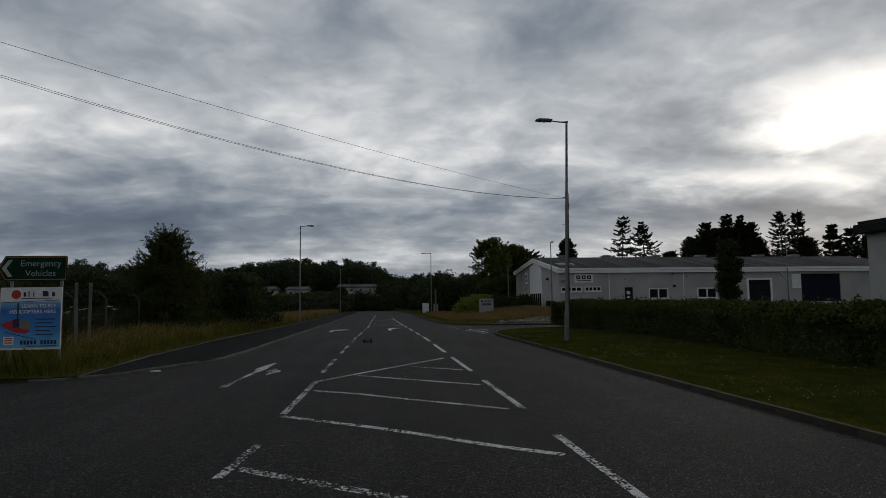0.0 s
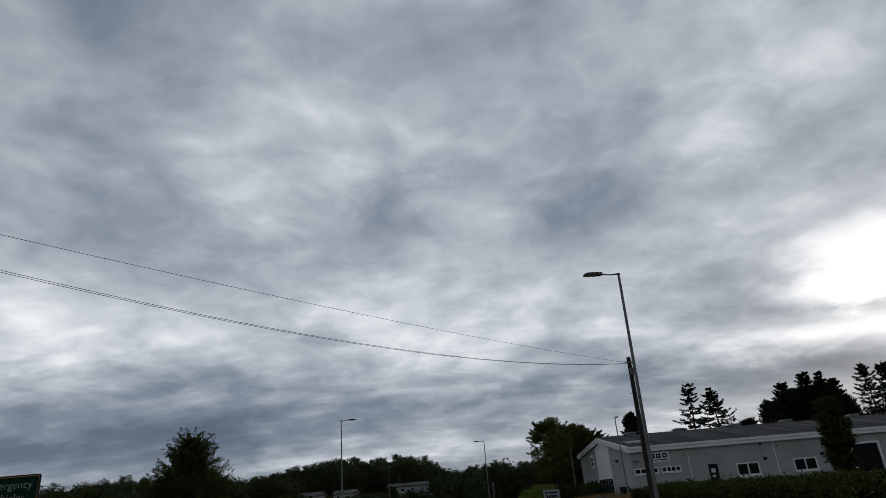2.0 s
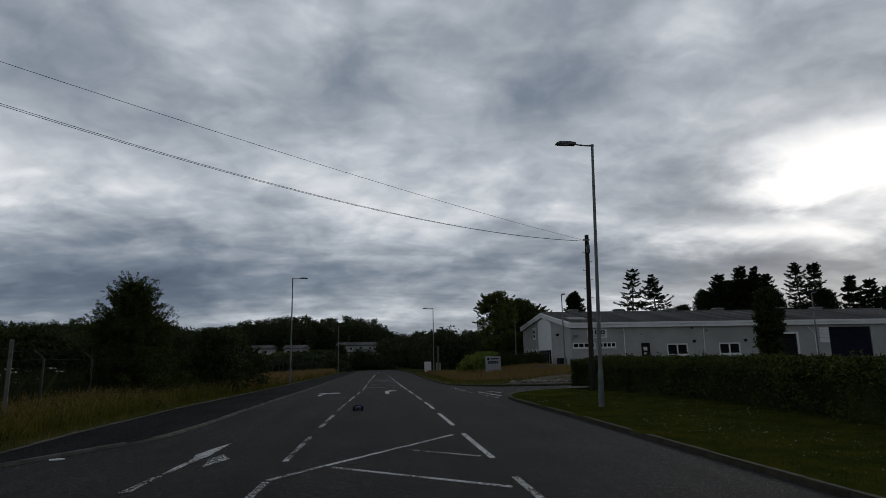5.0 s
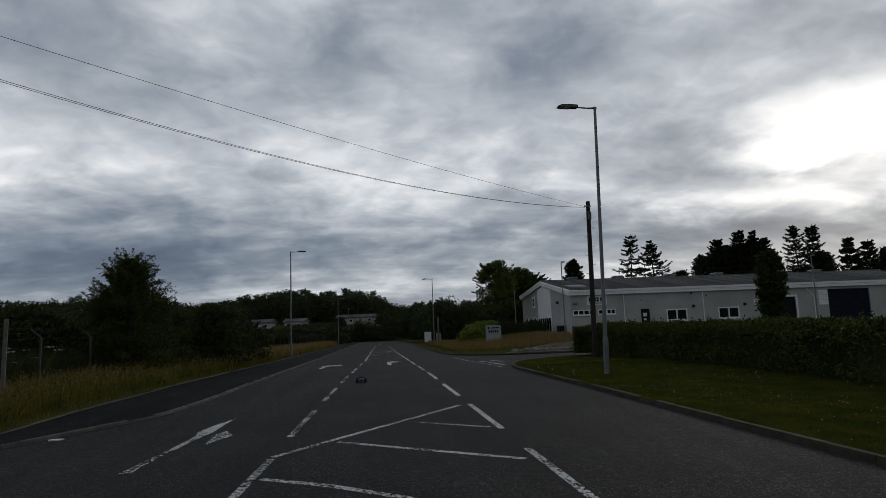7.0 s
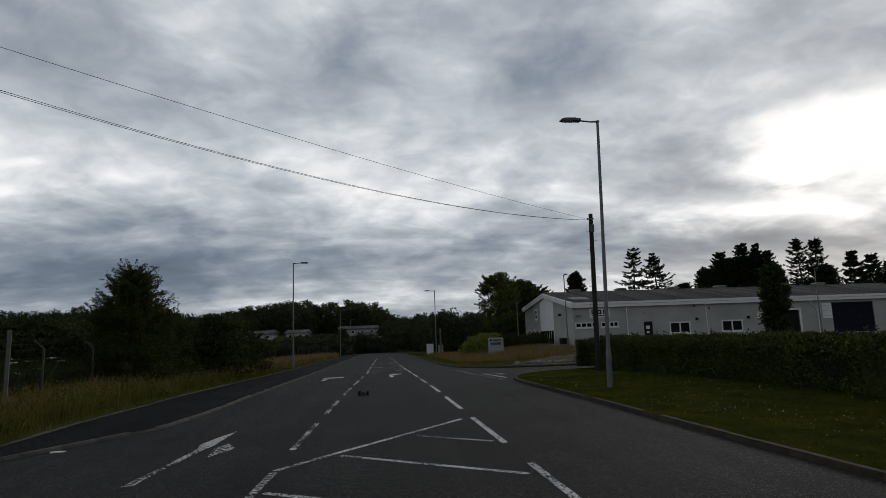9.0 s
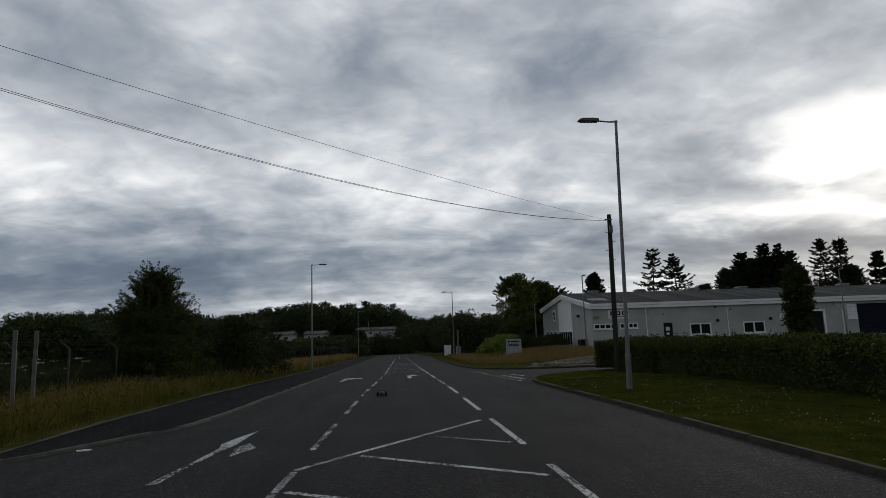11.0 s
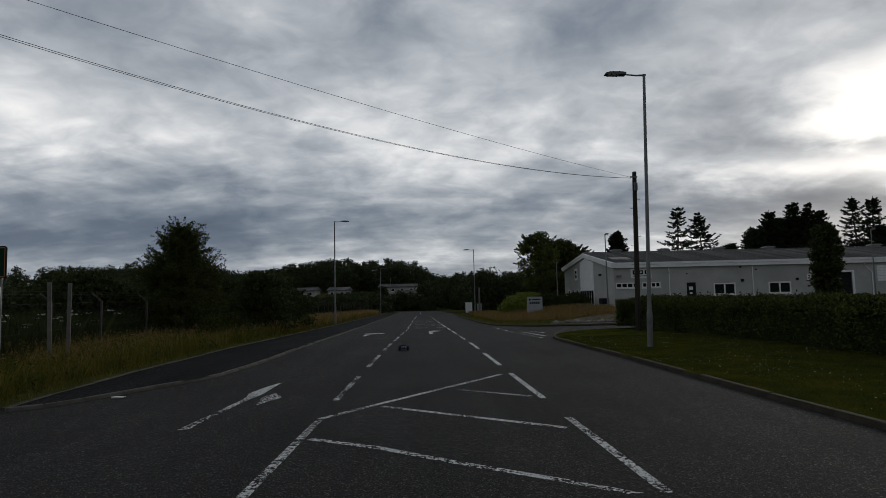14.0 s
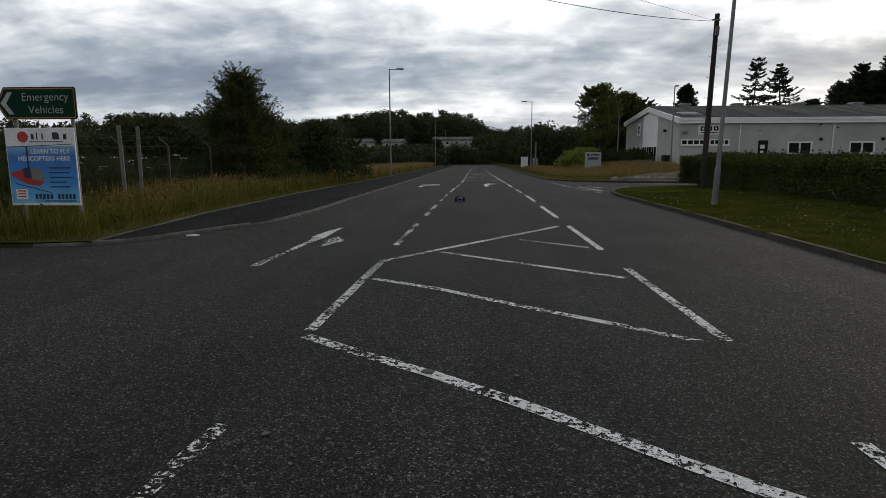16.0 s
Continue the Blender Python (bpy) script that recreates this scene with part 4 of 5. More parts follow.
def conifer(x, y, z, h, rad, seed, label, bare=0.14, gap=1.0, per=60, flag=0.0, dense=1.0):
    """Tiers of spreading boughs with flat needle sprays, open sky between them; flag leans the top and lengthens one side."""
    rng = np.random.default_rng(seed)
    root = thing("conifer", label, "tree", "conifers", pose(x, y, z))

    def stem(zz):
        return np.array([flag * 1.6 * (zz / h) ** 3 + 0.12 * math.sin(zz * 0.6 + seed), 0, zz])

    levels = [stem(h * q / 10) for q in range(11)]
    levels[0][2] = -0.3
    mb = MB().tube(levels, [h * 0.017 * (1 - 0.092 * q) + 0.01 for q in range(11)], 8)
    cen, way = [], []
    zc = h * bare
    while zc < h * 0.985:
        t = (zc - h * bare) / (h * (1 - bare))
        reach = rad * (1 - t) ** 0.6 * rng.uniform(0.62, 1.1) + 0.3
        count = rng.integers(4, 7) if dense <= 1 else rng.integers(7, 10)
        turn = rng.uniform(0, 2 * math.pi)
        for b in range(count):
            a = turn + 2 * math.pi * b / count + rng.normal() * 0.3
            L = reach * rng.uniform(0.55, 1.12) * (1 - 0.25 * flag * math.cos(a) * (1 - t))
            rise = 0.3 * t + rng.uniform(-0.25, 0.1)
            p0 = stem(zc + rng.normal() * 0.12)
            d = np.array([math.cos(a), math.sin(a), 0.0])
            s = np.linspace(0, 1, 5)[:, None]
            line = p0 + d * L * s + np.array([0, 0, 1.0]) * L * (rise * s - 0.22 * np.sin(np.pi * s * 0.8) * (1 - t) + 0.12 * s ** 3)
            mb.tube(line, [0.055, 0.045, 0.035, 0.02, 0.008], 4, False)
            k = int(per * dense * (0.35 + L / rad))
            q = rng.uniform(0.12, 1.03, k) ** 0.8
            spot = np.stack([np.interp(q, s[:, 0], line[:, j]) for j in range(3)], 1)
            across = np.array([-d[1], d[0], 0.0])
            width = 0.26 * L * np.sin(np.pi * np.clip(q, 0, 1) ** 0.7 * 0.93) + 0.06
            lat = rng.uniform(-1, 1, k) * width
            spot = spot + across * lat[:, None] + np.array([0, 0, 1.0]) * (-0.35 * np.abs(lat) - rng.exponential(0.07 * dense, k))[:, None]
            cen.append(spot)
            way.append(d * 0.7 + across * np.sign(lat)[:, None] * 0.6 + rng.normal(size=(k, 3)) * np.array([0.25, 0.25, 0.3]) - np.array([0, 0, 0.15]))
        zc += gap * rng.uniform(0.45, 1.35) * (0.55 + 0.6 * (1 - t))
    part("trunk", mb, M_BARK, root, "straight dark trunk")
    c, w = np.concatenate(cen), np.concatenate(way)
    w /= np.linalg.norm(w, axis=1)[:, None]
    o = np.cross(w, rng.normal(size=w.shape))
    o /= np.linalg.norm(o, axis=1)[:, None] + 1e-9
    size = rng.uniform(0.16, 0.34, (len(c), 1))
    v = np.stack([c - w * size, c + o * size * 0.3, c + w * size, c - o * size * 0.3], 1).reshape(-1, 3)
    part("crown", soup("crown", v, np.arange(len(v)).reshape(-1, 4), M_NEEDLE), M_NEEDLE, root, "dark open needle boughs")
    return root


# hawthorn and scrub by the fence
broadleaf(-13.6, 37.5, 0.2, 6.2, 4.2, 11, 46000, 0.07, M_HAW, 0.2, "dark green hawthorn tree with straggling top shoots", "hawthorn_tree", 380, 0.19,
          lambda t: (0.02 + 0.93 * (1 - t) ** 1.15) * (1 + 0.16 * math.sin(t * 23)), twigs=420, reach=0.2)
for i, (x, y, h, r) in enumerate(((-17.0, 34.5, 3.6, 2.6), (-10.8, 44, 3.7, 2.4), (-11.5, 51, 4.0, 2.8), (-15.5, 47, 4.4, 3.2), (-20.5, 38, 3.6, 3.0), (-19, 52, 4.8, 3.6), (-16, 62, 4.6, 3.6), (-24, 46, 4.4, 3.6))):
    broadleaf(x, y, 0.1, h, r, 40 + i, 9000, 0.12, M_DARKLEAF, 0.1, "dark green bramble and hawthorn scrub by the fence", "bush", 90, 0.42,
              lambda t: (1 - t ** 2.2) ** 0.6, twigs=25, category="bush", group="scrub")

# trees on the far right verge
broadleaf(19.0, 98, land(19, 98), 11.8, 3.4, 5, 11000, 0.18, M_GREENLEAF, 3.4, "broad green roadside tree near the pale unit", "tree", 62, 0.45,
          lambda t: math.sin(math.pi * (0.2 + 0.72 * t)) ** 0.8, twigs=50)
broadleaf(25.5, 112, land(25, 112), 11.5, 4.5, 6, 14000, 0.26, M_HAW, 2.5, "green tree behind the pale unit", "tree", 110, 0.65, twigs=40)
broadleaf(30, 118, land(30, 118), 11.0, 4.0, 8, 5000, 0.24, M_DARKLEAF, 3, "thin-leaved tree behind the pale unit", "tree", 80, 0.7, twigs=60)
broadleaf(15.3, 90, land(15.3, 90), 2.3, 4.0, 21, 12000, 0.16, M_LIME, 0.0, "bright yellow-green spreading shrub", "shrub", 120, 0.45, lambda t: (1 - t ** 2) ** 0.5, category="shrub")
broadleaf(20.5, 84, land(20.5, 84), 1.7, 2.6, 22, 8000, 0.14, M_DARKLEAF, 0.0, "low dark clipped shrub beside the entrance", "shrub", 90, 0.35, lambda t: (1 - t ** 3) ** 0.5, category="shrub")
broadleaf(17.5, 86, land(17.5, 86), 1.9, 2.2, 23, 7000, 0.14, M_DARKLEAF, 0.0, "low dark clipped shrub beside the entrance", "shrub", 90, 0.35, lambda t: (1 - t ** 3) ** 0.5, category="shrub")
# columnar tree behind the hedge
broadleaf(25.75, 40.5, 0.4, 5.8, 0.66, 31, 12000, 0.12, M_DARKLEAF, 0.6, "narrow dark columnar tree behind the hedge", "columnar_tree", 120, 0.2, lambda t: math.sin(math.pi * (0.15 + 0.75 * t)) ** 0.6)

# conifers behind the unit
conifer(51.7, 121, 1, 18.3, 5.0, 1, "tall open spruce behind the pale unit", 0.14, 1.15, 95, 0.5)
conifer(57.6, 123, 1, 17.2, 5.0, 2, "tall open spruce behind the pale unit", 0.14, 1.0, 95, -0.2)
conifer(42.0, 128, 1, 14.0, 4.6, 3, "dark dense fir behind the pale unit", 0.1, 0.6, 90, 0.0, 1.6)
PINE = lambda t: 0.12 + 0.95 * (1 - t) ** 0.6 if t > 0.15 else 0.8
for i, (x, y, h, r) in enumerate(((62.5, 121, 10.5, 2.6), (66.0, 118, 13.5, 4.0), (69.5, 119, 15.0, 4.4), (72.5, 120, 15.6, 4.6), (75.5, 119, 16.2, 4.6), (78.5, 118, 15.0, 4.4), (80.0, 117, 13.0, 4.0), (90.5, 116, 13.2, 4.2), (103, 113, 13.5, 4.0))):
    broadleaf(x, y, 0.8, h, r, 60 + i, 26000, 0.19, M_NEEDLE, 1.0, "dark dense evergreen behind the pale unit", "evergreen_tree", 170, 0.42, PINE, twigs=60, group="pines")
for i, (x, y, h, r) in enumerate(((68.5, 117, 16.6, 4.6), (72.5, 116, 18.0, 5.0), (75.5, 116, 17.8, 4.8), (79.0, 117, 16.4, 4.6), (95, 114, 15.8, 4.4), (99.0, 114, 15.2, 4.4), (110, 112, 17.8, 4.8), (117, 112, 19.0, 5.0))):
    conifer(x, y, 1, h, r, 80 + i, "dark spreading pine behind the pale unit", 0.1, 1.0, 100, 0.15 * (i % 3), 1.2)
conifer(83.6, 114, 1, 18.6, 4.4, 71, "tall open pine behind the pale unit", 0.15, 0.85, 80, -0.2)
conifer(88.0, 115, 1, 18.8, 4.4, 72, "tall open pine behind the pale unit", 0.15, 0.85, 80, 0.1)


# clipped hedge with straggling shoots
def hedge(line, half, h, seed, n, leaf):
    """A dense hedge of lumpy bushes grown together, leaves on its faces, top and ends."""
    rng = np.random.default_rng(seed)
    root = thing("hedge", "long dense clipped green hedge with straggling shoots", "hedge")
    P = along([(x, y, 0) for x, y in line], 0.5)
    A = np.array([tuple(p) for p in P])
    D = np.gradient(A, axis=0)
    D /= np.linalg.norm(D, axis=1)[:, None] + 1e-9
    side = np.stack([D[:, 1], -D[:, 0], np.zeros(len(D))], 1)
    # solid blocks in a darker leaf colour stand in for the hedge's shaded inside
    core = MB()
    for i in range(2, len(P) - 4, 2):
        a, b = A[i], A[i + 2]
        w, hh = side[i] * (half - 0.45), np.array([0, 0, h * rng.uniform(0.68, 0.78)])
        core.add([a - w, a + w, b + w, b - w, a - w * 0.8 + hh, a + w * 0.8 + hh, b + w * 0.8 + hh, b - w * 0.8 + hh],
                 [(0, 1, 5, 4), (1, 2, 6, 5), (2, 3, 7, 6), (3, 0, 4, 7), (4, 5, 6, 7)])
    part("shade_core", core, M_DARKLEAF, root)
    # single bushes: place along the line, swelling, height
    run = (len(P) - 1) * 0.5
    at = np.cumsum(rng.uniform(1.0, 2.1, int(run)))
    at = at[at < run]
    swell, rise = rng.normal(size=len(at)) * 0.13, rng.normal(size=len(at)) * 0.07

    def lumps(s, z):
        d = np.abs(s[:, None] - at[None, :])
        k = d.argmin(1)
        dip = np.clip(d.min(1) / 0.9, 0, 1.2) ** 2
        tier = 0.07 * np.sin(z * 5.0 + k * 2.1) + 0.06 * np.sin(s * 7.3 + z * 3.0)
        return swell[k] - dip * 0.16 + tier, rise[k] - dip * 0.10

    s = rng.uniform(0, run, n)
    u, w, face = rng.uniform(-1, 1, n), rng.uniform(0, 1, n), rng.uniform(0, 1, n)
    z = w ** 0.85 * h
    out, up_ = lumps(s, z)
    round_top = 1 - 0.30 * np.clip(w - 0.74, 0, 1) / 0.26 - 0.07 * (1 - np.clip(w * 4, 0, 1))
    off = np.where(face < 0.58, -(half + out) * round_top, np.where(face < 0.66, (half + out) * round_top, u * half))
    zz = np.where(face < 0.66, z, h - np.abs(u) ** 3 * 0.35) + up_ * np.where(face < 0.66, w, 1)
    ends = np.minimum(s, run - s)
    off *= np.sqrt(np.clip(ends / 0.9, 0.02, 1))
    k = np.clip((s / 0.5).astype(int), 0, len(P) - 1)
    c = A[k] + D[k] * (s - k * 0.5)[:, None] + side[k] * off[:, None]
    c[:, 2] = zz
    m = n // 30     # rounded ends
    for e, sg in ((0, -1), (len(P) - 1, 1)):
        q = rng.uniform(-1, 1, m)
        ce = A[e] + side[e] * (q * half)[:, None] + D[e] * sg * (np.sqrt(1 - q ** 2) * 0.3)[:, None]
        ce[:, 2] = rng.uniform(0, 1, m) * h * 0.96
        c = np.concatenate([c, ce])
    c += rng.normal(size=c.shape) * np.array([0.09, 0.09, 0.07])
    c = c[c[:, 2] > 0.06]
    sh = []
    for i in range(int(len(P) * 7)):
        j = rng.integers(1, len(P) - 1)
        p = A[j] + side[j] * rng.uniform(-half, half * 0.6)
        L = rng.uniform(0.08, 0.2) if rng.uniform() < 0.85 else rng.uniform(0.25, 0.45)
        t = rng.uniform(0, 1, (10, 1))
        lean = np.array([rng.normal() * 0.35, rng.normal() * 0.35, 1.0])
        q = p + lean * t * L + rng.normal(size=(10, 3)) * 0.03
        q[:, 2] += h - 0.08
        sh.append(q)
    c = np.concatenate([c] + sh)
    v, f = leaf_quads(c, leaf, rng)
    v[:, 2] += 0.06
    part("foliage", soup("foliage", v, f, M_HEDGE), M_HEDGE, root, "small dark green leaves")
    return root


hedge([(12.75, 39.4), (13.45, 36.2), (14.0, 31.6), (14.3, 28.0), (14.3, 24), (14.1, 19.5), (13.8, 14), (13.6, 9), (13.5, -4)], 1.1, 1.68, 7, 210000, 0.062)


# grasses
def blades(name, label, pts, height, width, mat, seed, lean=0.35):
    rng = np.random.default_rng(seed)
    n = len(pts)
    h = height * rng.uniform(0.5, 1.25, (n, 1))
    a = rng.uniform(0, 2 * np.pi, n)
    d = np.stack([np.cos(a), np.sin(a), np.zeros(n)], 1) * width
    tip = pts + np.concatenate([rng.normal(size=(n, 2)) * lean * h, h], 1)
    midp = pts + (tip - pts) * np.array([0.35, 0.35, 0.6])
    v = np.stack([pts - d, pts + d, midp + d * 0.7, tip, midp - d * 0.7], 1).reshape(-1, 3)
    f = np.arange(n * 5).reshape(-1, 5)
    return tagged(new(name, soup(name, v, f, mat)), label, "grass", kind="stuff")


def scatter(poly_test, x0, x1, y0, y1, n, seed, patch=0.0, scale=0.3):
    rng = np.random.default_rng(seed)
    out = []
    while len(out) < n:
        x, y = rng.uniform(x0, x1), rng.uniform(y0, y1)
        if not poly_test(x, y):
            continue
        if patch and noise.noise(Vector((x * scale, y * scale, seed))) < rng.normal() * 0.25 + patch - 0.5:
            continue
        out.append((x, y, verge_z(x, y) - 0.02))
    return np.array(out)


def line_x(line, y):
    for a, b in zip(line, line[1:]):
        if a[1] <= y <= b[1] and b[1] > a[1]:
            return a[0] + (b[0] - a[0]) * (y - a[1]) / (b[1] - a[1])
    return None


def left_ok(x, y):
    e = line_x(P_EDGE, y) if y > 16.1 else None
    if e is None:
        e = line_x([(-60, 5.2), (-30, 11.4), (-15, 14.8), (-11.2, 15.5), (-8.45, 16.1)], y)
        if y < 5.4 or y > 16.1:
            return False
        return x < -8.45 and y > np.interp(x, [-60, -30, -15, -11.2, -8.45], [5.2, 11.4, 14.8, 15.5, 16.1]) + 0.15
    if y < np.interp(x, [-60, -30, -15, -11.2, -8.45], [5.2, 11.4, 14.8, 15.5, 16.1]) + 0.15:
        return False
    return x < e - 0.12


def long_ok(x, y):
    return left_ok(x, y) and left_ok(x + 0.55, y - 0.2)


blades("short_grass", "short trodden green grass beside the footway", scatter(left_ok, -17, -7.4, 14.6, 62, 52000, 1), 0.20, 0.006, M_BLADE, 1)
blades("tall_grass", "long seeding yellow-green grass on the verge", scatter(long_ok, -17, -7.8, 16.2, 48, 78000, 2, 0.3), 0.55, 0.0055, M_BLADE, 2, 0.25)
blades("tall_grass", "long seeding yellow-green grass on the verge", scatter(long_ok, -15, -7.2, 40, 120, 28000, 3, 0.35), 0.66, 0.014, M_BLADE, 3, 0.25)
blades("dry_grass", "dry straw-coloured grass stems on the verge", scatter(long_ok, -16, -7.4, 17, 110, 17000, 4, 0.55), 0.75, 0.005, M_DRY, 4, 0.22)
blades("dry_grass", "dry russet grass on the far verge", scatter(lambda x, y: x > 7.0 + 0.02 * (y - 60) and not (y > 84 and x > 11) and not (9 < x < 13 and 70 < y < 82) and y > 57 + 0.25 * max(0, x - 10), 6.8, 21, 58, 108, 26000, 5, 0.5, 0.15), 0.58, 0.012, M_DRY, 5, 0.25)
blades("tall_grass", "rough green grass on the far verge", scatter(lambda x, y: x > 5.9, 5.8, 22, 52, 112, 16000, 6, 0.4, 0.2), 0.2, 0.014, M_BLADE, 6, 0.3)
blades("dry_grass", "tall straw-coloured grass along the far fence", scatter(long_ok, -12.5, -8.3, 42, 135, 22000, 14, 0.3), 0.95, 0.011, M_DRY, 14, 0.2)
blades("weeds", "tall dark weeds behind the chain-link fence", scatter(lambda x, y: left_ok(x, y) and x < np.interp(y, [18, 24.2, 28.3, 40, 60], [-12.5, -13.1, -13.9, -13.9, -12]), -24, -11, 19, 60, 46000, 8), 1.45, 0.014, M_DARKLEAF, 8, 0.3)


def lawn_ok(x, y):
    e = line_x(R_NEAR[:7], y)
    return e is not None and x > e + 0.15 and x < np.interp(y, [8, 20, 27, 34, 40], [12.8, 13.2, 13.4, 12.8, 11.2])


blades("lawn_grass", "short mown grass blades of the verge", scatter(lawn_ok, 6.2, 15, 5, 34, 70000, 9), 0.055, 0.006, M_SHORT, 9, 0.5)
pts = scatter(lawn_ok, 6.5, 15, 9, 33, 760, 10, 0.7, 0.3)
pts[:, 2] += 0.07
rng = np.random.default_rng(3)
v, f = leaf_quads(pts, 0.015, rng, 0.9)
tagged(new("daisies", soup("daisies", v, f, M_FLOWER)), "small white daisies scattered over the lawn", "flowers", kind="stuff")
# broad-leaved weeds and seed heads in the long grass
rng = np.random.default_rng(31)
spots = scatter(long_ok, -13.5, -8.6, 17.5, 60, 420, 32, 0.45)
c = np.repeat(spots, 34, 0) + rng.normal(size=(420 * 34, 3)) * np.array([0.16, 0.16, 0.0])
c[:, 2] += np.abs(rng.normal(size=len(c))) * 0.26
v, f = leaf_quads(c, 0.055, rng, 0.3)
tagged(new("weeds", soup("weeds", v, f, M_HAW)), "dark broad-leaved weeds among the long grass", "weeds", kind="stuff")
spots = scatter(long_ok, -13.5, -8.5, 17.5, 75, 2600, 33, 0.5)
c = np.repeat(spots, 9, 0) + rng.normal(size=(2600 * 9, 3)) * np.array([0.018, 0.018, 0.05])
c[:, 2] += np.repeat(rng.uniform(0.45, 0.85, 2600), 9)
v, f = leaf_quads(c, 0.022, rng)
tagged(new("seed_heads", soup("seed_heads", v, f, M_DRY)), "pale brown seed heads of the long grass", "grass", kind="stuff")
# flat white flower heads among the weeds
rng = np.random.default_rng(12)
umb = []
for i in range(26):
    x, y = rng.uniform(-17.5, -14.0), rng.uniform(24, 33)
    z0 = rng.uniform(1.3, 1.95)
    umb.append(np.array([x, y, z0]) + rng.normal(size=(22, 3)) * np.array([0.10, 0.10, 0.015]))
v, f = leaf_quads(np.concatenate(umb), 0.04, rng, 0.9)
tagged(new("umbel_flowers", soup("umbel_flowers", v, f, M_FLOWER)), "flat white umbel flowers behind the fence", "flowers", kind="stuff")


# distant woods
def woods(name, label, places, seed, leaf, per):
    rng = np.random.default_rng(seed)
    cs, trunks = [], MB()
    for x, y, h, r in places:
        z = land(x, y)
        kind = rng.uniform()
        shape = (lambda t: (1 - t) ** 0.8 + 0.05) if kind < 0.14 else (lambda t: math.sin(math.pi * (0.2 + 0.7 * t)) ** 0.6)
        rr = r * (0.65 if kind < 0.14 else 1)
        p = crown_points(rng, per, 40, h * (1.1 if kind < 0.14 else 1), h * 0.08, rr, shape, r * 0.16)
        cs.append(p + np.array([x, y, z]))
        trunks.tube([(x, y, z - 0.5), (x, y, z + h * 0.7)], [h * 0.02, h * 0.008], 5, False)
    c = np.concatenate(cs)
    v, f = leaf_quads(c, leaf, rng)
    root = thing(name, label, "woods", kind="stuff")
    o = part("canopy", soup("canopy", v, f, M_WOODS), M_WOODS, root)
    part("trunks", trunks, M_BARK, root)
    return root


rng = np.random.default_rng(77)
pl = []
for i in range(330):   # hill wood ahead
    x = rng.uniform(-170, 90)
    y = rng.uniform(232, 345)
    pl.append((x, y, rng.uniform(11, 14.5) * (1.15 - 0.0018 * (x + 150)) - 0.5, rng.uniform(4.0, 6.0)))
woods("far_woods", "distant dark wooded hillside", pl, 1, 0.48, 1100)
pl = []
for i in range(60):    # belt at the road's end
    x = rng.uniform(-34, 62)
    h = rng.uniform(6.0, 9) if x > 2 else rng.uniform(3.6, 5.0)
    pl.append((x, rng.uniform(196, 228) if x > 2 else rng.uniform(194, 205), h, rng.uniform(3.5, 5)))
woods("tree_belt", "dark belt of trees across the road's end", pl, 2, 0.36, 1500)
pl = []
for i in range(120):    # left fields
    y = rng.uniform(108, 190)
    x = rng.uniform(-1.15 * y, -0.24 * y - 6)
    pl.append((x, y, rng.uniform(5.5, 7.5), rng.uniform(3.2, 4.8)))
for x, y in ((-66, 78), (-73, 84), (-80, 80), (-60, 88), (-88, 90), (-56, 95)):   # nearer field edge
    pl.append((x, y, rng.uniform(6.0, 7.0), rng.uniform(3.6, 4.6)))
for i in range(130):
    y = rng.uniform(120, 240)
    x = rng.uniform(-1.5 * y, -0.3 * y)
    pl.append((x, y, rng.uniform(8, 10.5) + 0.012 * (y - 120), rng.uniform(4.0, 5.6)))
woods("field_trees", "dark mixed trees beyond the fenced field", pl, 3, 0.36, 1150)
pl = []
for i in range(50):    # right of the road's end
    y = rng.uniform(122, 190)
    x = rng.uniform(10 + (y - 120) * 0.05, 60)
    pl.append((x, y, rng.uniform(6, 9), rng.uniform(3.5, 4.8)))
woods("verge_trees", "dark trees lining the far right verge", pl, 4, 0.34, 1300)
pl = []
for i in range(46):    # low scrub before the far houses
    y = rng.uniform(140, 182)
    pl.append((rng.uniform(-44, -8.5), y, rng.uniform(2.6, 4.6), rng.uniform(2.2, 3.4)))
woods("far_scrub", "low dark scrub before the distant houses", pl, 5, 0.34, 900)


# ---- pale industrial unit ----
BX0, BX1, BY0, BY1 = 23.9, 78.0, 76.5, 101.5
FZ, EZ, RZ = 0.95, 5.18, 7.95     # floor, underside of fascia, ridge
YM = (BY0 + BY1) / 2
unit = thing("industrial_unit", "long pale rendered industrial unit with a low grey roof", "building")


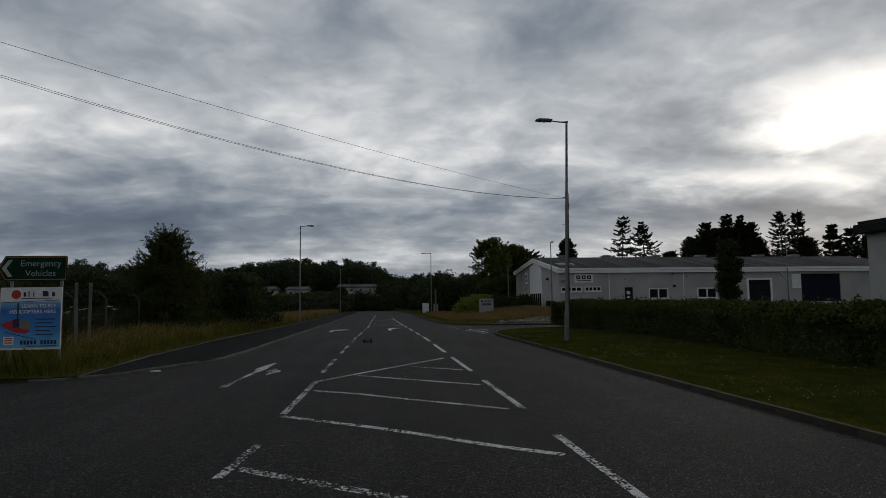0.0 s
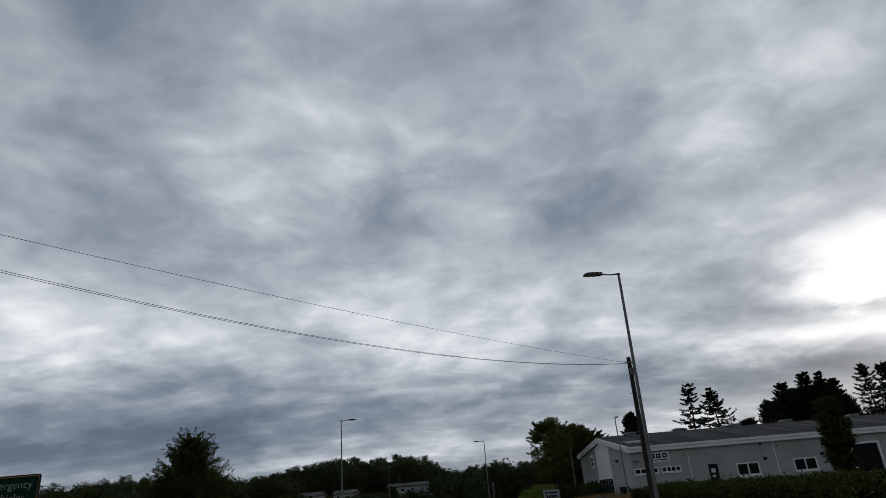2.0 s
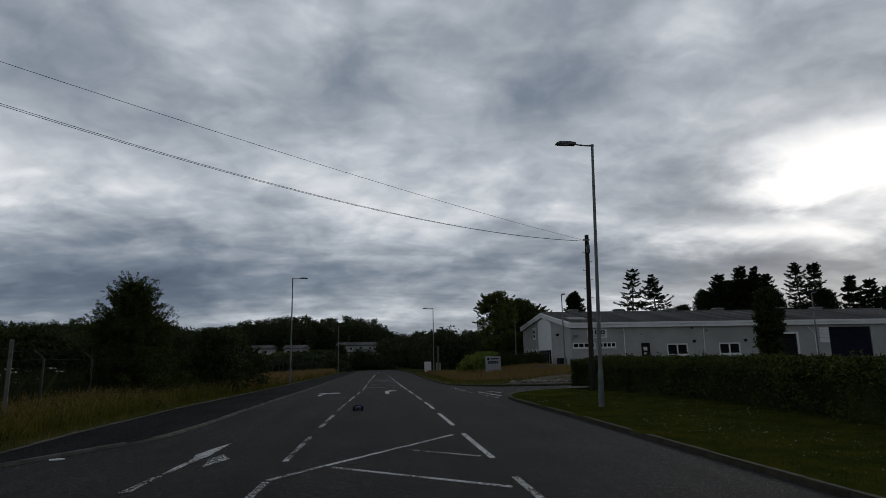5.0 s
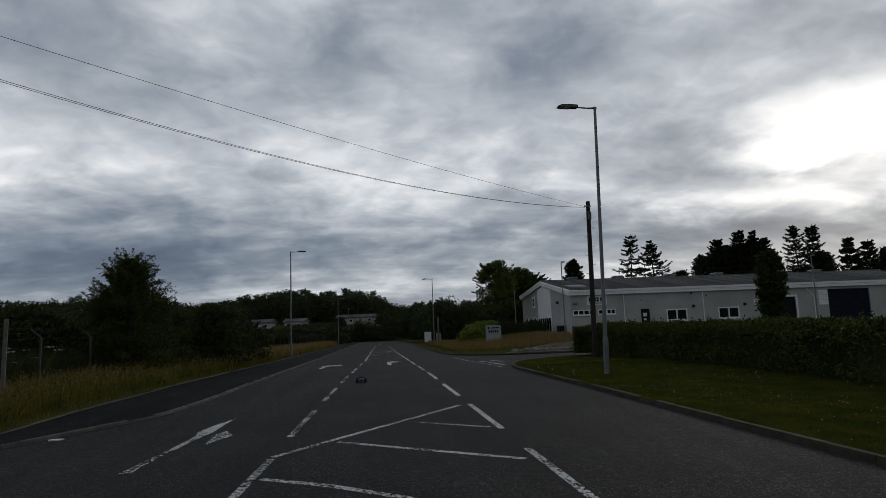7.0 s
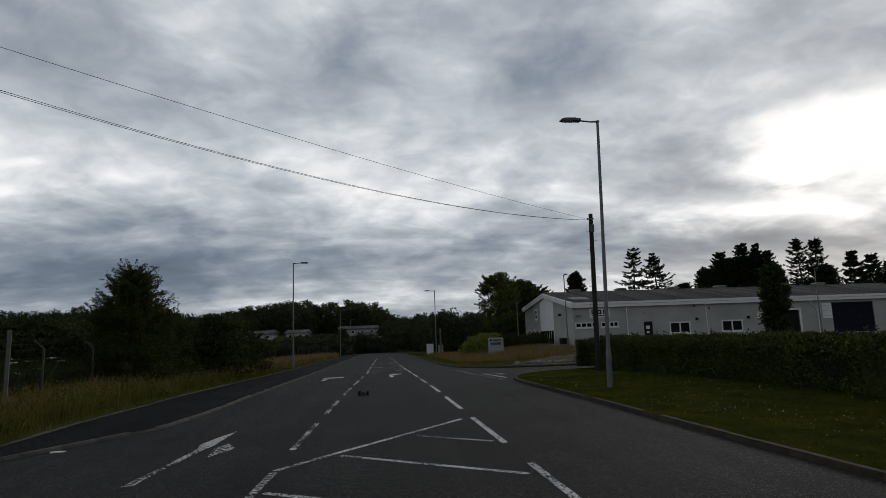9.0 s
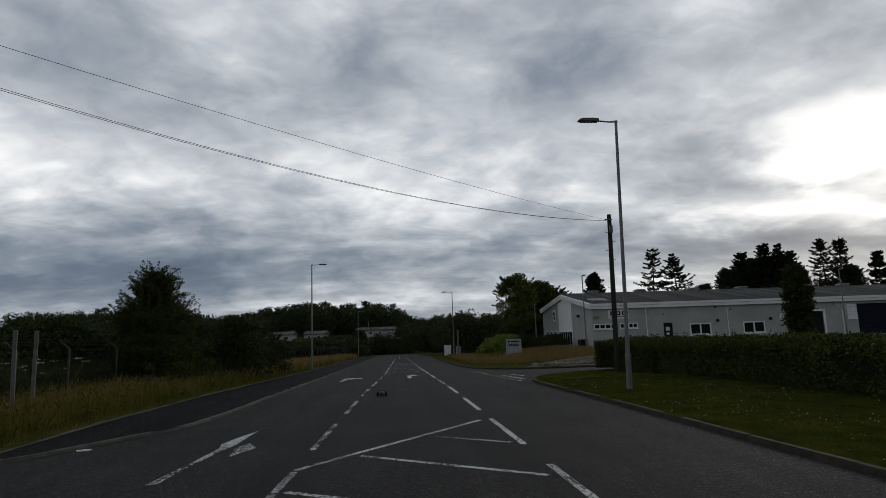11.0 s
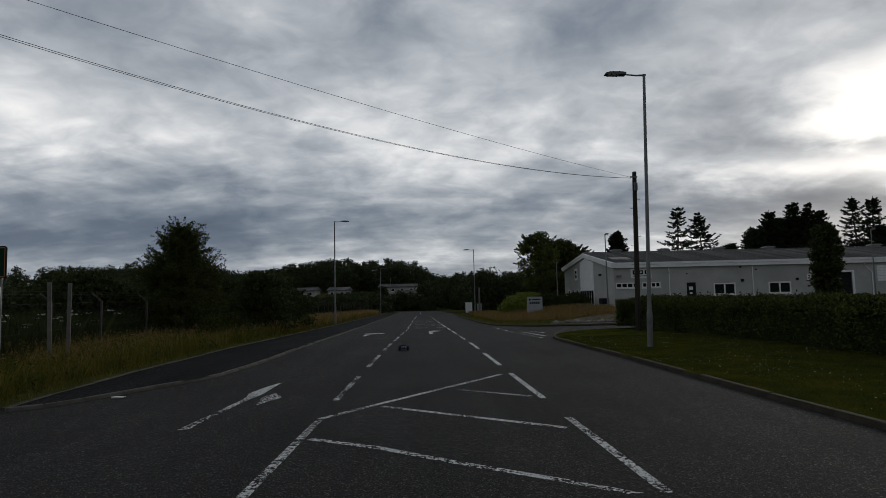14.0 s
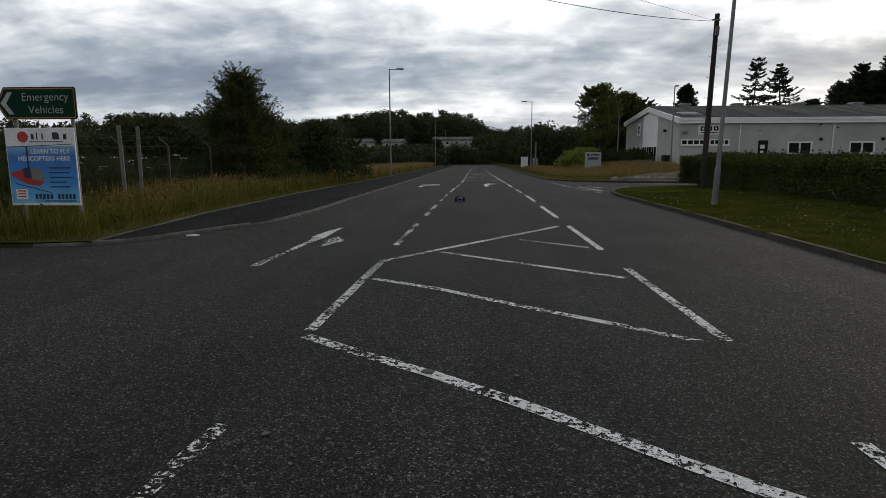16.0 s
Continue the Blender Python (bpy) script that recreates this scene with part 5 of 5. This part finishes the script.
def wall_with_holes(x0, x1, z0, z1, y, thick, holes):
    """One solid wall along x with openings cut right through."""
    xs = sorted({x0, x1, *[h[0] for h in holes], *[h[1] for h in holes]})
    zs = sorted({z0, z1, *[h[2] for h in holes if h[2] > z0], *[h[3] for h in holes]})
    solid = {(i, k) for i in range(len(xs) - 1) for k in range(len(zs) - 1)
             if not any(h[0] <= xs[i] and h[1] >= xs[i + 1] and h[2] <= zs[k] + 1e-6 and h[3] >= zs[k + 1] - 1e-6 for h in holes)}
    mb = MB()
    nz = len(zs)
    for yy in (y, y + thick):
        mb.v.extend((a, yy, b) for a in xs for b in zs)
    back = len(xs) * nz
    at = lambda i, k, s: s * back + i * nz + k
    for i, k in solid:
        for s in (0, 1):
            mb.f.append((at(i, k, s), at(i + 1, k, s), at(i + 1, k + 1, s), at(i, k + 1, s)))
        for di, dk, a, b in ((-1, 0, (i, k), (i, k + 1)), (1, 0, (i + 1, k), (i + 1, k + 1)), (0, -1, (i, k), (i + 1, k)), (0, 1, (i, k + 1), (i + 1, k + 1))):
            if (i + di, k + dk) not in solid:
                mb.f.append((at(*a, 0), at(*b, 0), at(*b, 1), at(*a, 1)))
    return mb


WINS = [(36.4, 39.2), (43.4, 46.3)]
HOLES = [(a, b, FZ + 0.65, FZ + 2.1) for a, b in WINS]
DOOR = (33.0, 34.15, FZ, FZ + 2.25)
HOLES += [DOOR, (24.1, 27.0, FZ + 1.75, FZ + 2.4), (27.4, 29.7, FZ + 1.75, FZ + 2.4), (51.0, 54.2, FZ, FZ + 3.1), (58.9, 64.9, FZ, FZ + 3.9)]
part("front_wall", wall_with_holes(BX0 + 0.3, BX1 - 0.3, FZ - 1.6, EZ, BY0 + 0.004, 0.3, HOLES), M_RENDER, unit, "pale grey rendered front wall")
gw = MB()
EB = EZ + 0.6     # the back eaves stand higher
side = [(BY0, FZ - 1.6), (BY0, EZ), (YM, RZ - 0.35), (BY1, EB), (BY1, FZ - 1.6)]
gw.prism(side, BX0, BX0 + 0.3, "x")
part("gable_wall", gw, M_RENDER, unit, "pale rendered gable wall")
part("back_wall", MB().box((BX0 + 0.3, BY1 - 0.3, FZ - 1.6), (BX1 - 0.3, BY1 - 0.004, EB)), M_RENDER, unit)
part("end_wall", MB().prism(side, BX1 - 0.3, BX1, "x"), M_RENDER, unit)
part("floor_slab", MB().box((BX0 + 0.3, BY0 + 0.3, FZ - 0.3), (BX1 - 0.3, BY1 - 0.3, FZ)), M_CONC, unit)
# fascia boards
part("fascia", MB().box((BX0 - 0.35, BY0 - 0.35, EZ), (BX1 + 0.2, BY0 + 0.0, EZ + 0.36), c=0.015), M_WHITE, unit, "white eaves fascia")
part("fascia", MB().box((BX0 - 0.35, BY0 - 0.42, EZ + 0.37), (BX1 + 0.2, BY0 + 0.0, EZ + 0.66), c=0.015), M_WHITE, unit, "white eaves fascia")
for s in (0, 1):
    y0, y1 = (BY0 - 0.4, YM) if s == 0 else (BY1 + 0.4, YM)
    e0 = EB if s else EZ
    for k, dz in enumerate((0.0, 0.34)):
        p = [(y0, e0 + 0.02 + dz), (y0, e0 + 0.33 + dz), (y1, RZ - 0.33 + dz), (y1, RZ - 0.64 + dz)]
        part("bargeboard", MB().prism(p, BX0 - 0.34 - 0.05 * k, BX0 - 0.02, "x"), M_WHITE, unit, "white gable bargeboard")
# roof slopes of single corrugated sheets
for s in (0, 1):
    ya = BY0 - 0.4 if s == 0 else BY1 + 0.4
    e0 = EB if s else EZ
    root = part("roof_slope", MB().prism([(ya, e0 + 0.58), (ya, e0 + 0.62), (YM, RZ + 0.02), (YM, RZ - 0.02)], BX0 - 0.2, BX1 + 0.1, "x"), M_ROOF, unit, "weathered grey corrugated roof slope")
    if s == 0:
        ln = math.hypot(YM - ya, RZ - EZ - 0.6)
        prof = [(-0.01, -0.01)]
        for i in range(8):
            x = i * 0.15
            prof += [(x, 0.0), (x + 0.04, 0.045), (x + 0.09, 0.045), (x + 0.13, 0.0)]
        sheet = MB().prism(prof + [(1.2, -0.01)], 0, ln)
        sm = sheet.mesh("roof_sheet", M_ROOF)
        k = 0
        x = BX0 - 0.2
        while x < BX1 - 1:
            o = new("roof_sheet", sm)
            o.parent = root
            o.matrix_local = pose(x, ya, EZ + 0.625, math.degrees(math.atan2(RZ - EZ - 0.6, YM - ya)), 0, 0)
            x += 1.22
part("ridge_cap", MB().tube([(BX0 - 0.2, YM, RZ + 0.02), (BX1, YM, RZ + 0.02)], 0.14, 8), M_ROOF, unit)
for x in (27.6, 34.6, 42.8, 50.3, 60.2, 66.4):
    v = part("roof_vent", MB().box((x + 0.2, YM - 0.5, RZ - 0.1), (x + 1.5, YM + 0.5, RZ + 0.26), c=0.05), M_GREYBOX, unit, "grey ridge ventilator")
    part("vent_cap", MB().prism([(x + 0.0, RZ + 0.27), (x + 1.7, RZ + 0.27), (x + 1.4, RZ + 0.46), (x + 0.3, RZ + 0.46)], YM - 0.65, YM + 0.65), M_GREYBOX, v)
part("flue", MB().tube([(33.5, YM - 4, RZ - 1.4), (33.5, YM - 4, RZ + 0.1)], 0.09, 8), M_GALV, unit)
part("skylight", MB().prism([(BY0 + 2.5, EZ + 1.09), (BY0 + 2.5, EZ + 1.13), (BY0 + 5.5, EZ + 1.69), (BY0 + 5.5, EZ + 1.65)], 25.0, 27.5, "x"), M_GREYBOX, unit)


def window_unit(parent, x0, x1, z0, z1, y, panes):
    w = part("window", MB().box((x0 - 0.08, y - 0.09, z0 - 0.12), (x1 + 0.08, y + 0.02, z0 - 0.02), c=0.01), M_WHITE, parent, "white-framed window")
    t = 0.15 if panes < 3 else 0.11
    fr = MB().box((x0, y - 0.02, z0), (x1, y + 0.13, z0 + t)).box((x0, y - 0.02, z1 - t), (x1, y + 0.13, z1))
    n = panes
    for i in range(n + 1):
        xm = x0 + (x1 - x0 - t) * i / n
        fr.box((xm, y - 0.015, z0 + t), (xm + t, y + 0.13, z1 - t))
    part("window_frame", fr, M_WHITE, w)
    for i in range(n):
        a = x0 + (x1 - x0 - t) * i / n + t
        b = x0 + (x1 - x0 - t) * (i + 1) / n
        part("pane", MB().box((a, y + 0.09, z0 + t), (b, y + 0.105, z1 - t)), M_GLASS, w, "dark reflecting pane")
    return w


for a, b in WINS:
    window_unit(unit, a, b, FZ + 0.65, FZ + 2.1, BY0, 2)
for a, b in ((24.1, 27.0), (27.4, 29.7)):
    window_unit(unit, a, b, FZ + 1.75, FZ + 2.4, BY0, 4)
d = part("door", MB().box((DOOR[0] + 0.06, BY0 + 0.08, FZ), (DOOR[1] - 0.06, BY0 + 0.14, FZ + 2.2), c=0.01), M_DARK, unit, "dark entrance door")
part("door_frame", MB().box((DOOR[0], BY0 + 0.03, FZ), (DOOR[0] + 0.06, BY0 + 0.16, FZ + 2.25)).box((DOOR[1] - 0.06, BY0 + 0.03, FZ), (DOOR[1], BY0 + 0.16, FZ + 2.25)).box((DOOR[0] + 0.06, BY0 + 0.03, FZ + 2.2), (DOOR[1] - 0.06, BY0 + 0.16, FZ + 2.25)), M_DARK, d)
part("notice", MB().box((DOOR[0] + 0.3, BY0 + 0.07, FZ + 1.3), (DOOR[0] + 0.8, BY0 + 0.079, FZ + 1.75)), M_SIGNWHITE, d, "white notice")
part("notice", MB().box((DOOR[0] + 0.35, BY0 + 0.07, FZ + 0.8), (DOOR[0] + 0.7, BY0 + 0.079, FZ + 1.05)), M_SIGNWHITE, d, "white notice")
s1 = part("shutter_door", MB().box((51.0, BY0 + 0.15, FZ), (54.2, BY0 + 0.22, FZ + 3.1)), M_DARK, unit, "dark goods door")
for k in range(9):
    part("slat", MB().prism([(BY0 + 0.12, FZ + 0.05 + 0.34 * k), (BY0 + 0.15, FZ + 0.02 + 0.34 * k), (BY0 + 0.15, FZ + 0.33 + 0.34 * k), (BY0 + 0.12, FZ + 0.30 + 0.34 * k)], 51.02, 54.18, "x"), M_DARK, s1)
part("door_surround", MB().box((50.7, BY0 - 0.05, FZ), (51.0, BY0 + 0.1, FZ + 3.1)).box((54.2, BY0 - 0.05, FZ), (54.5, BY0 + 0.1, FZ + 3.1)).box((50.7, BY0 - 0.05, FZ + 3.1), (54.5, BY0 + 0.1, FZ + 3.35)), M_WHITE, unit, "white goods door surround")
s2 = part("shutter_door", MB().box((58.9, BY0 + 0.15, FZ), (64.9, BY0 + 0.22, FZ + 3.9)), M_NAVY, unit, "navy goods door")
for k in range(11):
    part("slat", MB().prism([(BY0 + 0.12, FZ + 0.05 + 0.35 * k), (BY0 + 0.15, FZ + 0.02 + 0.35 * k), (BY0 + 0.15, FZ + 0.34 + 0.35 * k), (BY0 + 0.12, FZ + 0.31 + 0.35 * k)], 58.92, 64.88, "x"), M_NAVY, s2)
for k in range(6):
    part("louvre", MB().box((57.5, BY0 - 0.06, FZ + 1.9 + 0.33 * k), (58.85, BY0 - 0.003, FZ + 2.2 + 0.33 * k), c=0.01), M_WHITE, unit, "white louvre board")
for x in (30.8, 41.4, 56.8):
    pts = [(x, BY0 - 0.1, EZ - 0.05), (x, BY0 - 0.1, FZ - 0.6)] if x < 50 else [(x - 0.9, BY0 - 0.1, EZ - 0.1), (x - 0.8, BY0 - 0.1, EZ - 0.4), (x, BY0 - 0.1, EZ - 1.2), (x, BY0 - 0.1, FZ - 0.6)]
    part("downpipe", MB().tube(pts, 0.06, 8), M_WHITE, unit, "white downpipe")
for x, z, s in ((39.9, 2.2, 0.28), (46.9, 2.2, 0.28), (39.8, 3.95, 0.16), (30.7, 3.5, 0.12), (41.8, 3.6, 0.14), (33.0, 3.3, 0.1)):
    part("wall_box", MB().box((x, BY0 - 0.14, FZ + z), (x + s * 1.3, BY0 - 0.003, FZ + z + s * 1.2), c=0.02), M_DARK, unit)
part("floodlight", MB().box((24.1, BY0 - 0.5, FZ + 3.1), (24.7, BY0 - 0.2, FZ + 3.35), c=0.04).tube([(24.4, BY0, FZ + 3.2), (24.4, BY0 - 0.3, FZ + 3.2)], 0.03, 6), M_GALV, unit, "grey floodlight")
part("notice", MB().box((48.4, BY0 - 0.03, FZ + 2.2), (49.6, BY0 - 0.003, FZ + 2.9)), M_SIGNWHITE, unit, "small white wall notice")
sign = part("wall_sign", MB().box((26.0, BY0 - 0.06, FZ + 2.95), (28.6, BY0 - 0.003, FZ + 4.1), c=0.01), M_SIGNWHITE, unit, "white sign with dark square shapes")
for k in range(3):
    part("logo_square", MB().box((26.25 + 0.75 * k, BY0 - 0.075, FZ + 3.4), (26.8 + 0.75 * k, BY0 - 0.061, FZ + 3.9), c=0.02), M_DARK, sign)
    part("logo_hole", MB().box((26.42 + 0.75 * k, BY0 - 0.085, FZ + 3.55), (26.63 + 0.75 * k, BY0 - 0.076, FZ + 3.75)), M_SIGNWHITE, sign)
part("print_line", MB().box((26.3, BY0 - 0.075, FZ + 3.15), (28.3, BY0 - 0.061, FZ + 3.25)), M_DARK, sign)
# gable side: pale panel, glazed entrance, narrow windows, vertical boards
GX, GZ = BX0 - 0.003, 0.40
pn = part("gable_panel", MB().prism([(BY0 + 8.5, GZ + 2.3), (BY0 + 8.5, EZ + 1.25), (YM, RZ - 0.75), (YM + 2.8, RZ - 1.2), (YM + 2.8, GZ + 2.3)], GX - 0.06, GX, "x"), M_WHITE, unit, "pale cladding panel")
e = part("entrance", MB().box((GX - 0.10, BY0 + 8.5, GZ - 0.05), (GX, YM + 2.8, GZ + 2.3)), M_WHITE, unit, "white glazed entrance screen")
for k in range(6):
    a = BY0 + 8.65 + k * 1.1
    part("pane", MB().box((GX - 0.115, a, GZ + 0.1), (GX - 0.101, a + 0.95, GZ + 2.15)), M_GLASS, e, "dark glass pane")
for a in (YM + 4.2, YM + 6.6, YM + 9.0):
    w = part("window", MB().box((GX - 0.06, a, GZ + 0.5), (GX, a + 0.9, GZ + 2.4)), M_WHITE, unit, "narrow white window")
    part("pane", MB().box((GX - 0.075, a + 0.1, GZ + 0.6), (GX - 0.061, a + 0.8, GZ + 2.3)), M_GLASS, w)
w = part("wall_sign", MB().box((GX - 0.06, YM + 4.4, GZ + 3.8), (GX, YM + 5.9, GZ + 5.6)), M_SIGNWHITE, unit, "small white sign with dark squares")
for k in range(2):
    part("logo_square", MB().box((GX - 0.075, YM + 4.75, GZ + 4.1 + 0.65 * k), (GX - 0.061, YM + 5.5, GZ + 4.6 + 0.65 * k)), M_DARK, w)
part("bin_store", MB().box((GX - 0.9, BY0 + 2.2, GZ - 0.6), (GX - 0.05, BY0 + 3.6, GZ + 1.1), c=0.03), M_DARK, unit, "black bin against the wall")
part("wall_box", MB().box((GX - 0.3, BY0 + 5.0, GZ + 4.0), (GX, BY0 + 5.4, GZ + 4.3), c=0.02), M_DARK, unit)

# low building with a dark roof edge, close behind the hedge
u2 = thing("outbuilding", "low pale rendered building with a dark overhanging roof edge", "building")
part("wall", MB().box((15.9, 9.5, 0), (23.0, 16.6, 4.1)), M_RENDER, u2)
part("roof", MB().box((15.6, 9.2, 4.1), (23.3, 16.85, 4.42), c=0.03), M_DARK, u2, "dark roof edge")
part("gutter_board", MB().box((15.66, 9.3, 4.42), (15.76, 16.7, 4.52), c=0.015), M_DARK, u2)

# ---- estate sign, cabinets, far houses ----
es = thing("estate_sign", "grey estate sign board on the verge", "sign", at=pose(14.1, 77.5, land(14.1, 77.5) + 0.05, 0, 0, -6))
part("panel", MB().box((-0.95, -0.06, 0.0), (0.95, 0.06, 2.1), c=0.03), M_SIGNGREY, es)
for k in range(5):
    part("number_bar", MB().box((-0.62 + 0.26 * k, -0.075, 1.2), (-0.44 + 0.26 * k, -0.061, 1.5)), M_DARK, es)
part("print_line", MB().box((-0.3, -0.075, 1.72), (0.7, -0.061, 1.85)), M_DARK, es)
part("logo_disc", MB().tube([(-0.6, -0.075, 1.78), (-0.6, -0.061, 1.78)], 0.13, 14), M_DARK, es)

for x, y, w, h, mat, lab in ((9.6, 122, 1.3, 1.9, M_SIGNWHITE, "white roadside utility cabinet"), (11.6, 121, 0.9, 1.5, M_GREYBOX, "grey roadside utility cabinet")):
    c = thing("utility_cabinet", lab, "cabinet", "cabinets", pose(x, y, land(x, y) + 0.1))
    part("body", MB().box((-w / 2, -0.35, 0), (w / 2, 0.35, h), c=0.02), mat, c)
    part("door", MB().box((-w / 2 + 0.08, -0.375, 0.15), (w / 2 - 0.08, -0.351, h - 0.12), c=0.008), mat, c)
    part("cap", MB().box((-w / 2 - 0.05, -0.4, h), (w / 2 + 0.05, 0.4, h + 0.07), c=0.015), mat, c)


def far_house(x, y, z, w, d, h, roof, lab):
    c = thing("house", lab, "house", "far houses", pose(x, y, z, 0, 0, random.uniform(-8, 8)))
    part("wall", MB().box((-w / 2, -d / 2, -2), (w / 2, d / 2, h)), M_RENDER, c)
    part("roof", MB().prism([(-d / 2 - 0.5, h), (-d / 2 - 0.5, h + 0.25), (0, h + roof), (d / 2 + 0.5, h + 0.25), (d / 2 + 0.5, h)], -w / 2 - 0.4, w / 2 + 0.4, "x"), M_ROOF, c)
    n = int(w / 3)
    for i in range(n):
        a = -w / 2 + (i + 0.3) * w / n
        wd = part("window", MB().box((a, -d / 2 - 0.05, h - 1.5), (a + 1.2, -d / 2 + 0.02, h - 0.5)), M_WHITE, c)
        part("pane", MB().box((a + 0.1, -d / 2 - 0.07, h - 1.4), (a + 1.1, -d / 2 - 0.051, h - 0.6)), M_GLASS, wd)


far_house(-7.6, 226, land(-7.2, 224) + 0.3, 13.5, 8, 1.9, 1.3, "distant white bungalow with a shallow grey roof")
far_house(-3.4, 215, land(-3.4, 215) - 1.0, 9, 7, 1.6, 1.4, "distant pale bungalow in front of another")
far_house(-41, 221, land(-41, 221) - 0.7, 9, 8, 1.9, 1.4, "distant pale house among trees")
far_house(-29, 224, land(-29, 224) - 0.6, 7, 7, 1.8, 1.3, "distant pale house half hidden by scrub")

# low walls and rubble at the side road corner
rng = random.Random(5)
rb = MB()
for i in range(70):
    x, y = rng.uniform(10, 20), rng.gauss(49.3, 0.5)
    s = rng.uniform(0.1, 0.32)
    rb.box((-s, -s * 0.8, -s * 0.3), (s, s * 0.8, s * 0.5), pose(x, y, verge_z(x, y) + 0.05, rng.uniform(-20, 20), rng.uniform(-20, 20), rng.uniform(0, 180)), c=s * 0.25)
tagged(part("rubble", rb, M_CONC), "pale broken concrete rubble beside the side road", "rubble", kind="stuff")
tb = thing("timber_barrier", "low weathered timber barrier by the yard", "barrier", at=pose(19.4, 71, land(19.4, 71), 0, 0, 12))
part("rail", MB().box((-1.8, -0.1, 0.35), (1.8, 0.1, 0.6), c=0.02), M_TIMBER, tb)
for x in (-1.5, 0, 1.5):
    part("post", MB().box((x - 0.08, -0.08, -0.3), (x + 0.08, 0.08, 0.36), c=0.01), M_TIMBER, tb)

# small litter on the left edge of the road
lt = MB().prism([(-0.16, -0.05), (0.1, -0.09), (0.2, 0.02), (0.02, 0.09), (-0.18, 0.06)], 0, 0.03, "z")
o = tagged(part("litter", lt, M_SIGNWHITE), "flattened white litter beside the kerb", "litter")
o.matrix_world = pose(-7.2, 17.5, 0.006, 0, 0, 15) @ Matrix.Scale(0.8, 4)


# chips and stones lying on the road
rng = random.Random(9)
chip = MB().prism([(-0.05, -0.03), (0.04, -0.045), (0.06, 0.02), (0.0, 0.05), (-0.05, 0.03)], 0, 0.014, "z").mesh("stone_chip", M_EDGE)
for x, y, k in ((-0.83, 8.66, 1.7), (-0.03, 8.6, 0.8), (-1.9, 7.4, 0.9), (-0.36, 7.1, 0.6), (-2.84, 9.63, 0.7), (-0.65, 21.0, 1.0), (-1.6, 7.0, 0.5), (1.1, 11.6, 0.5), (-5.2, 12.4, 0.6), (3.9, 13.2, 0.6)):
    o = tagged(new("stone_chip", chip), "small pale stone chip lying on the asphalt", "stone", "stone chips")
    o.matrix_world = pose(x, y, 0.007, 0, 0, rng.uniform(0, 360)) @ Matrix.Scale(0.6 * k, 4)


# ---- model car ----
def wheel(parent, x, y, r, w):
    wh = part("wheel", MB().tube([(x - w / 2, y, r), (x - w / 2 + 0.012, y, r), (x + w / 2 - 0.012, y, r), (x + w / 2, y, r)], [r * 0.8, r, r, r * 0.8], 20), M_RUBBER, parent, "black knobbly tyre")
    part("rim", MB().tube([(x - w / 2 - 0.003, y, r), (x + w / 2 + 0.003, y, r)], r * 0.5, 14), M_DARK, wh)
    for k in range(16):
        a = 2 * math.pi * k / 16
        m = Matrix.Translation((x, y, r)) @ Matrix.Rotation(a, 4, "X")
        part("tread_lug", MB().box((-w * 0.45, -0.006, r - 0.003), (w * 0.45, 0.006, r + 0.006), m), M_RUBBER, wh)
    return wh


car = thing("model_car", "small black and blue radio-controlled truggy on the road", "toy car", at=pose(-0.95, 28.0, 0.0, 0, 0, 0))
for x in (-0.165, 0.165):
    for y in (-0.16, 0.17):
        wheel(car, x, y, 0.072, 0.085)
part("chassis", MB().box((-0.06, -0.21, 0.045), (0.06, 0.22, 0.06), c=0.006), M_DARK, car)
part("body_shell", MB().prism([(-0.20, 0.08), (-0.20, 0.12), (-0.10, 0.155), (-0.02, 0.185), (0.06, 0.18), (0.10, 0.135), (0.21, 0.10), (0.22, 0.07)], -0.07, 0.07, "x"), M_BLUE, car, "blue body shell")
part("windscreen", MB().prism([(0.062, 0.178), (0.098, 0.14), (0.101, 0.142), (0.065, 0.181)], -0.055, 0.055, "x"), M_GLASS, car)
for y in (-0.16, 0.17):
    part("axle", MB().tube([(-0.15, y, 0.072), (0.15, y, 0.072)], 0.008, 6), M_DARK, car)
    part("shock_tower", MB().box((-0.07, y - 0.005, 0.06), (0.07, y + 0.005, 0.15), c=0.003), M_DARK, car)
    for x in (-0.09, 0.09):
        part("shock", MB().tube([(x * 0.7, y, 0.15), (x * 1.2, y, 0.07)], 0.011, 8), M_GALV, car)
part("wing", MB().prism([(-0.26, 0.20), (-0.27, 0.225), (-0.20, 0.205), (-0.19, 0.195)], -0.12, 0.12, "x"), M_DARK, car, "black rear wing")
for x in (-0.05, 0.05):
    part("wing_strut", MB().tube([(x, -0.18, 0.12), (x, -0.22, 0.205)], 0.006, 6), M_DARK, car)
part("bumper", MB().box((-0.07, 0.22, 0.05), (0.07, 0.26, 0.075), c=0.008), M_DARK, car)
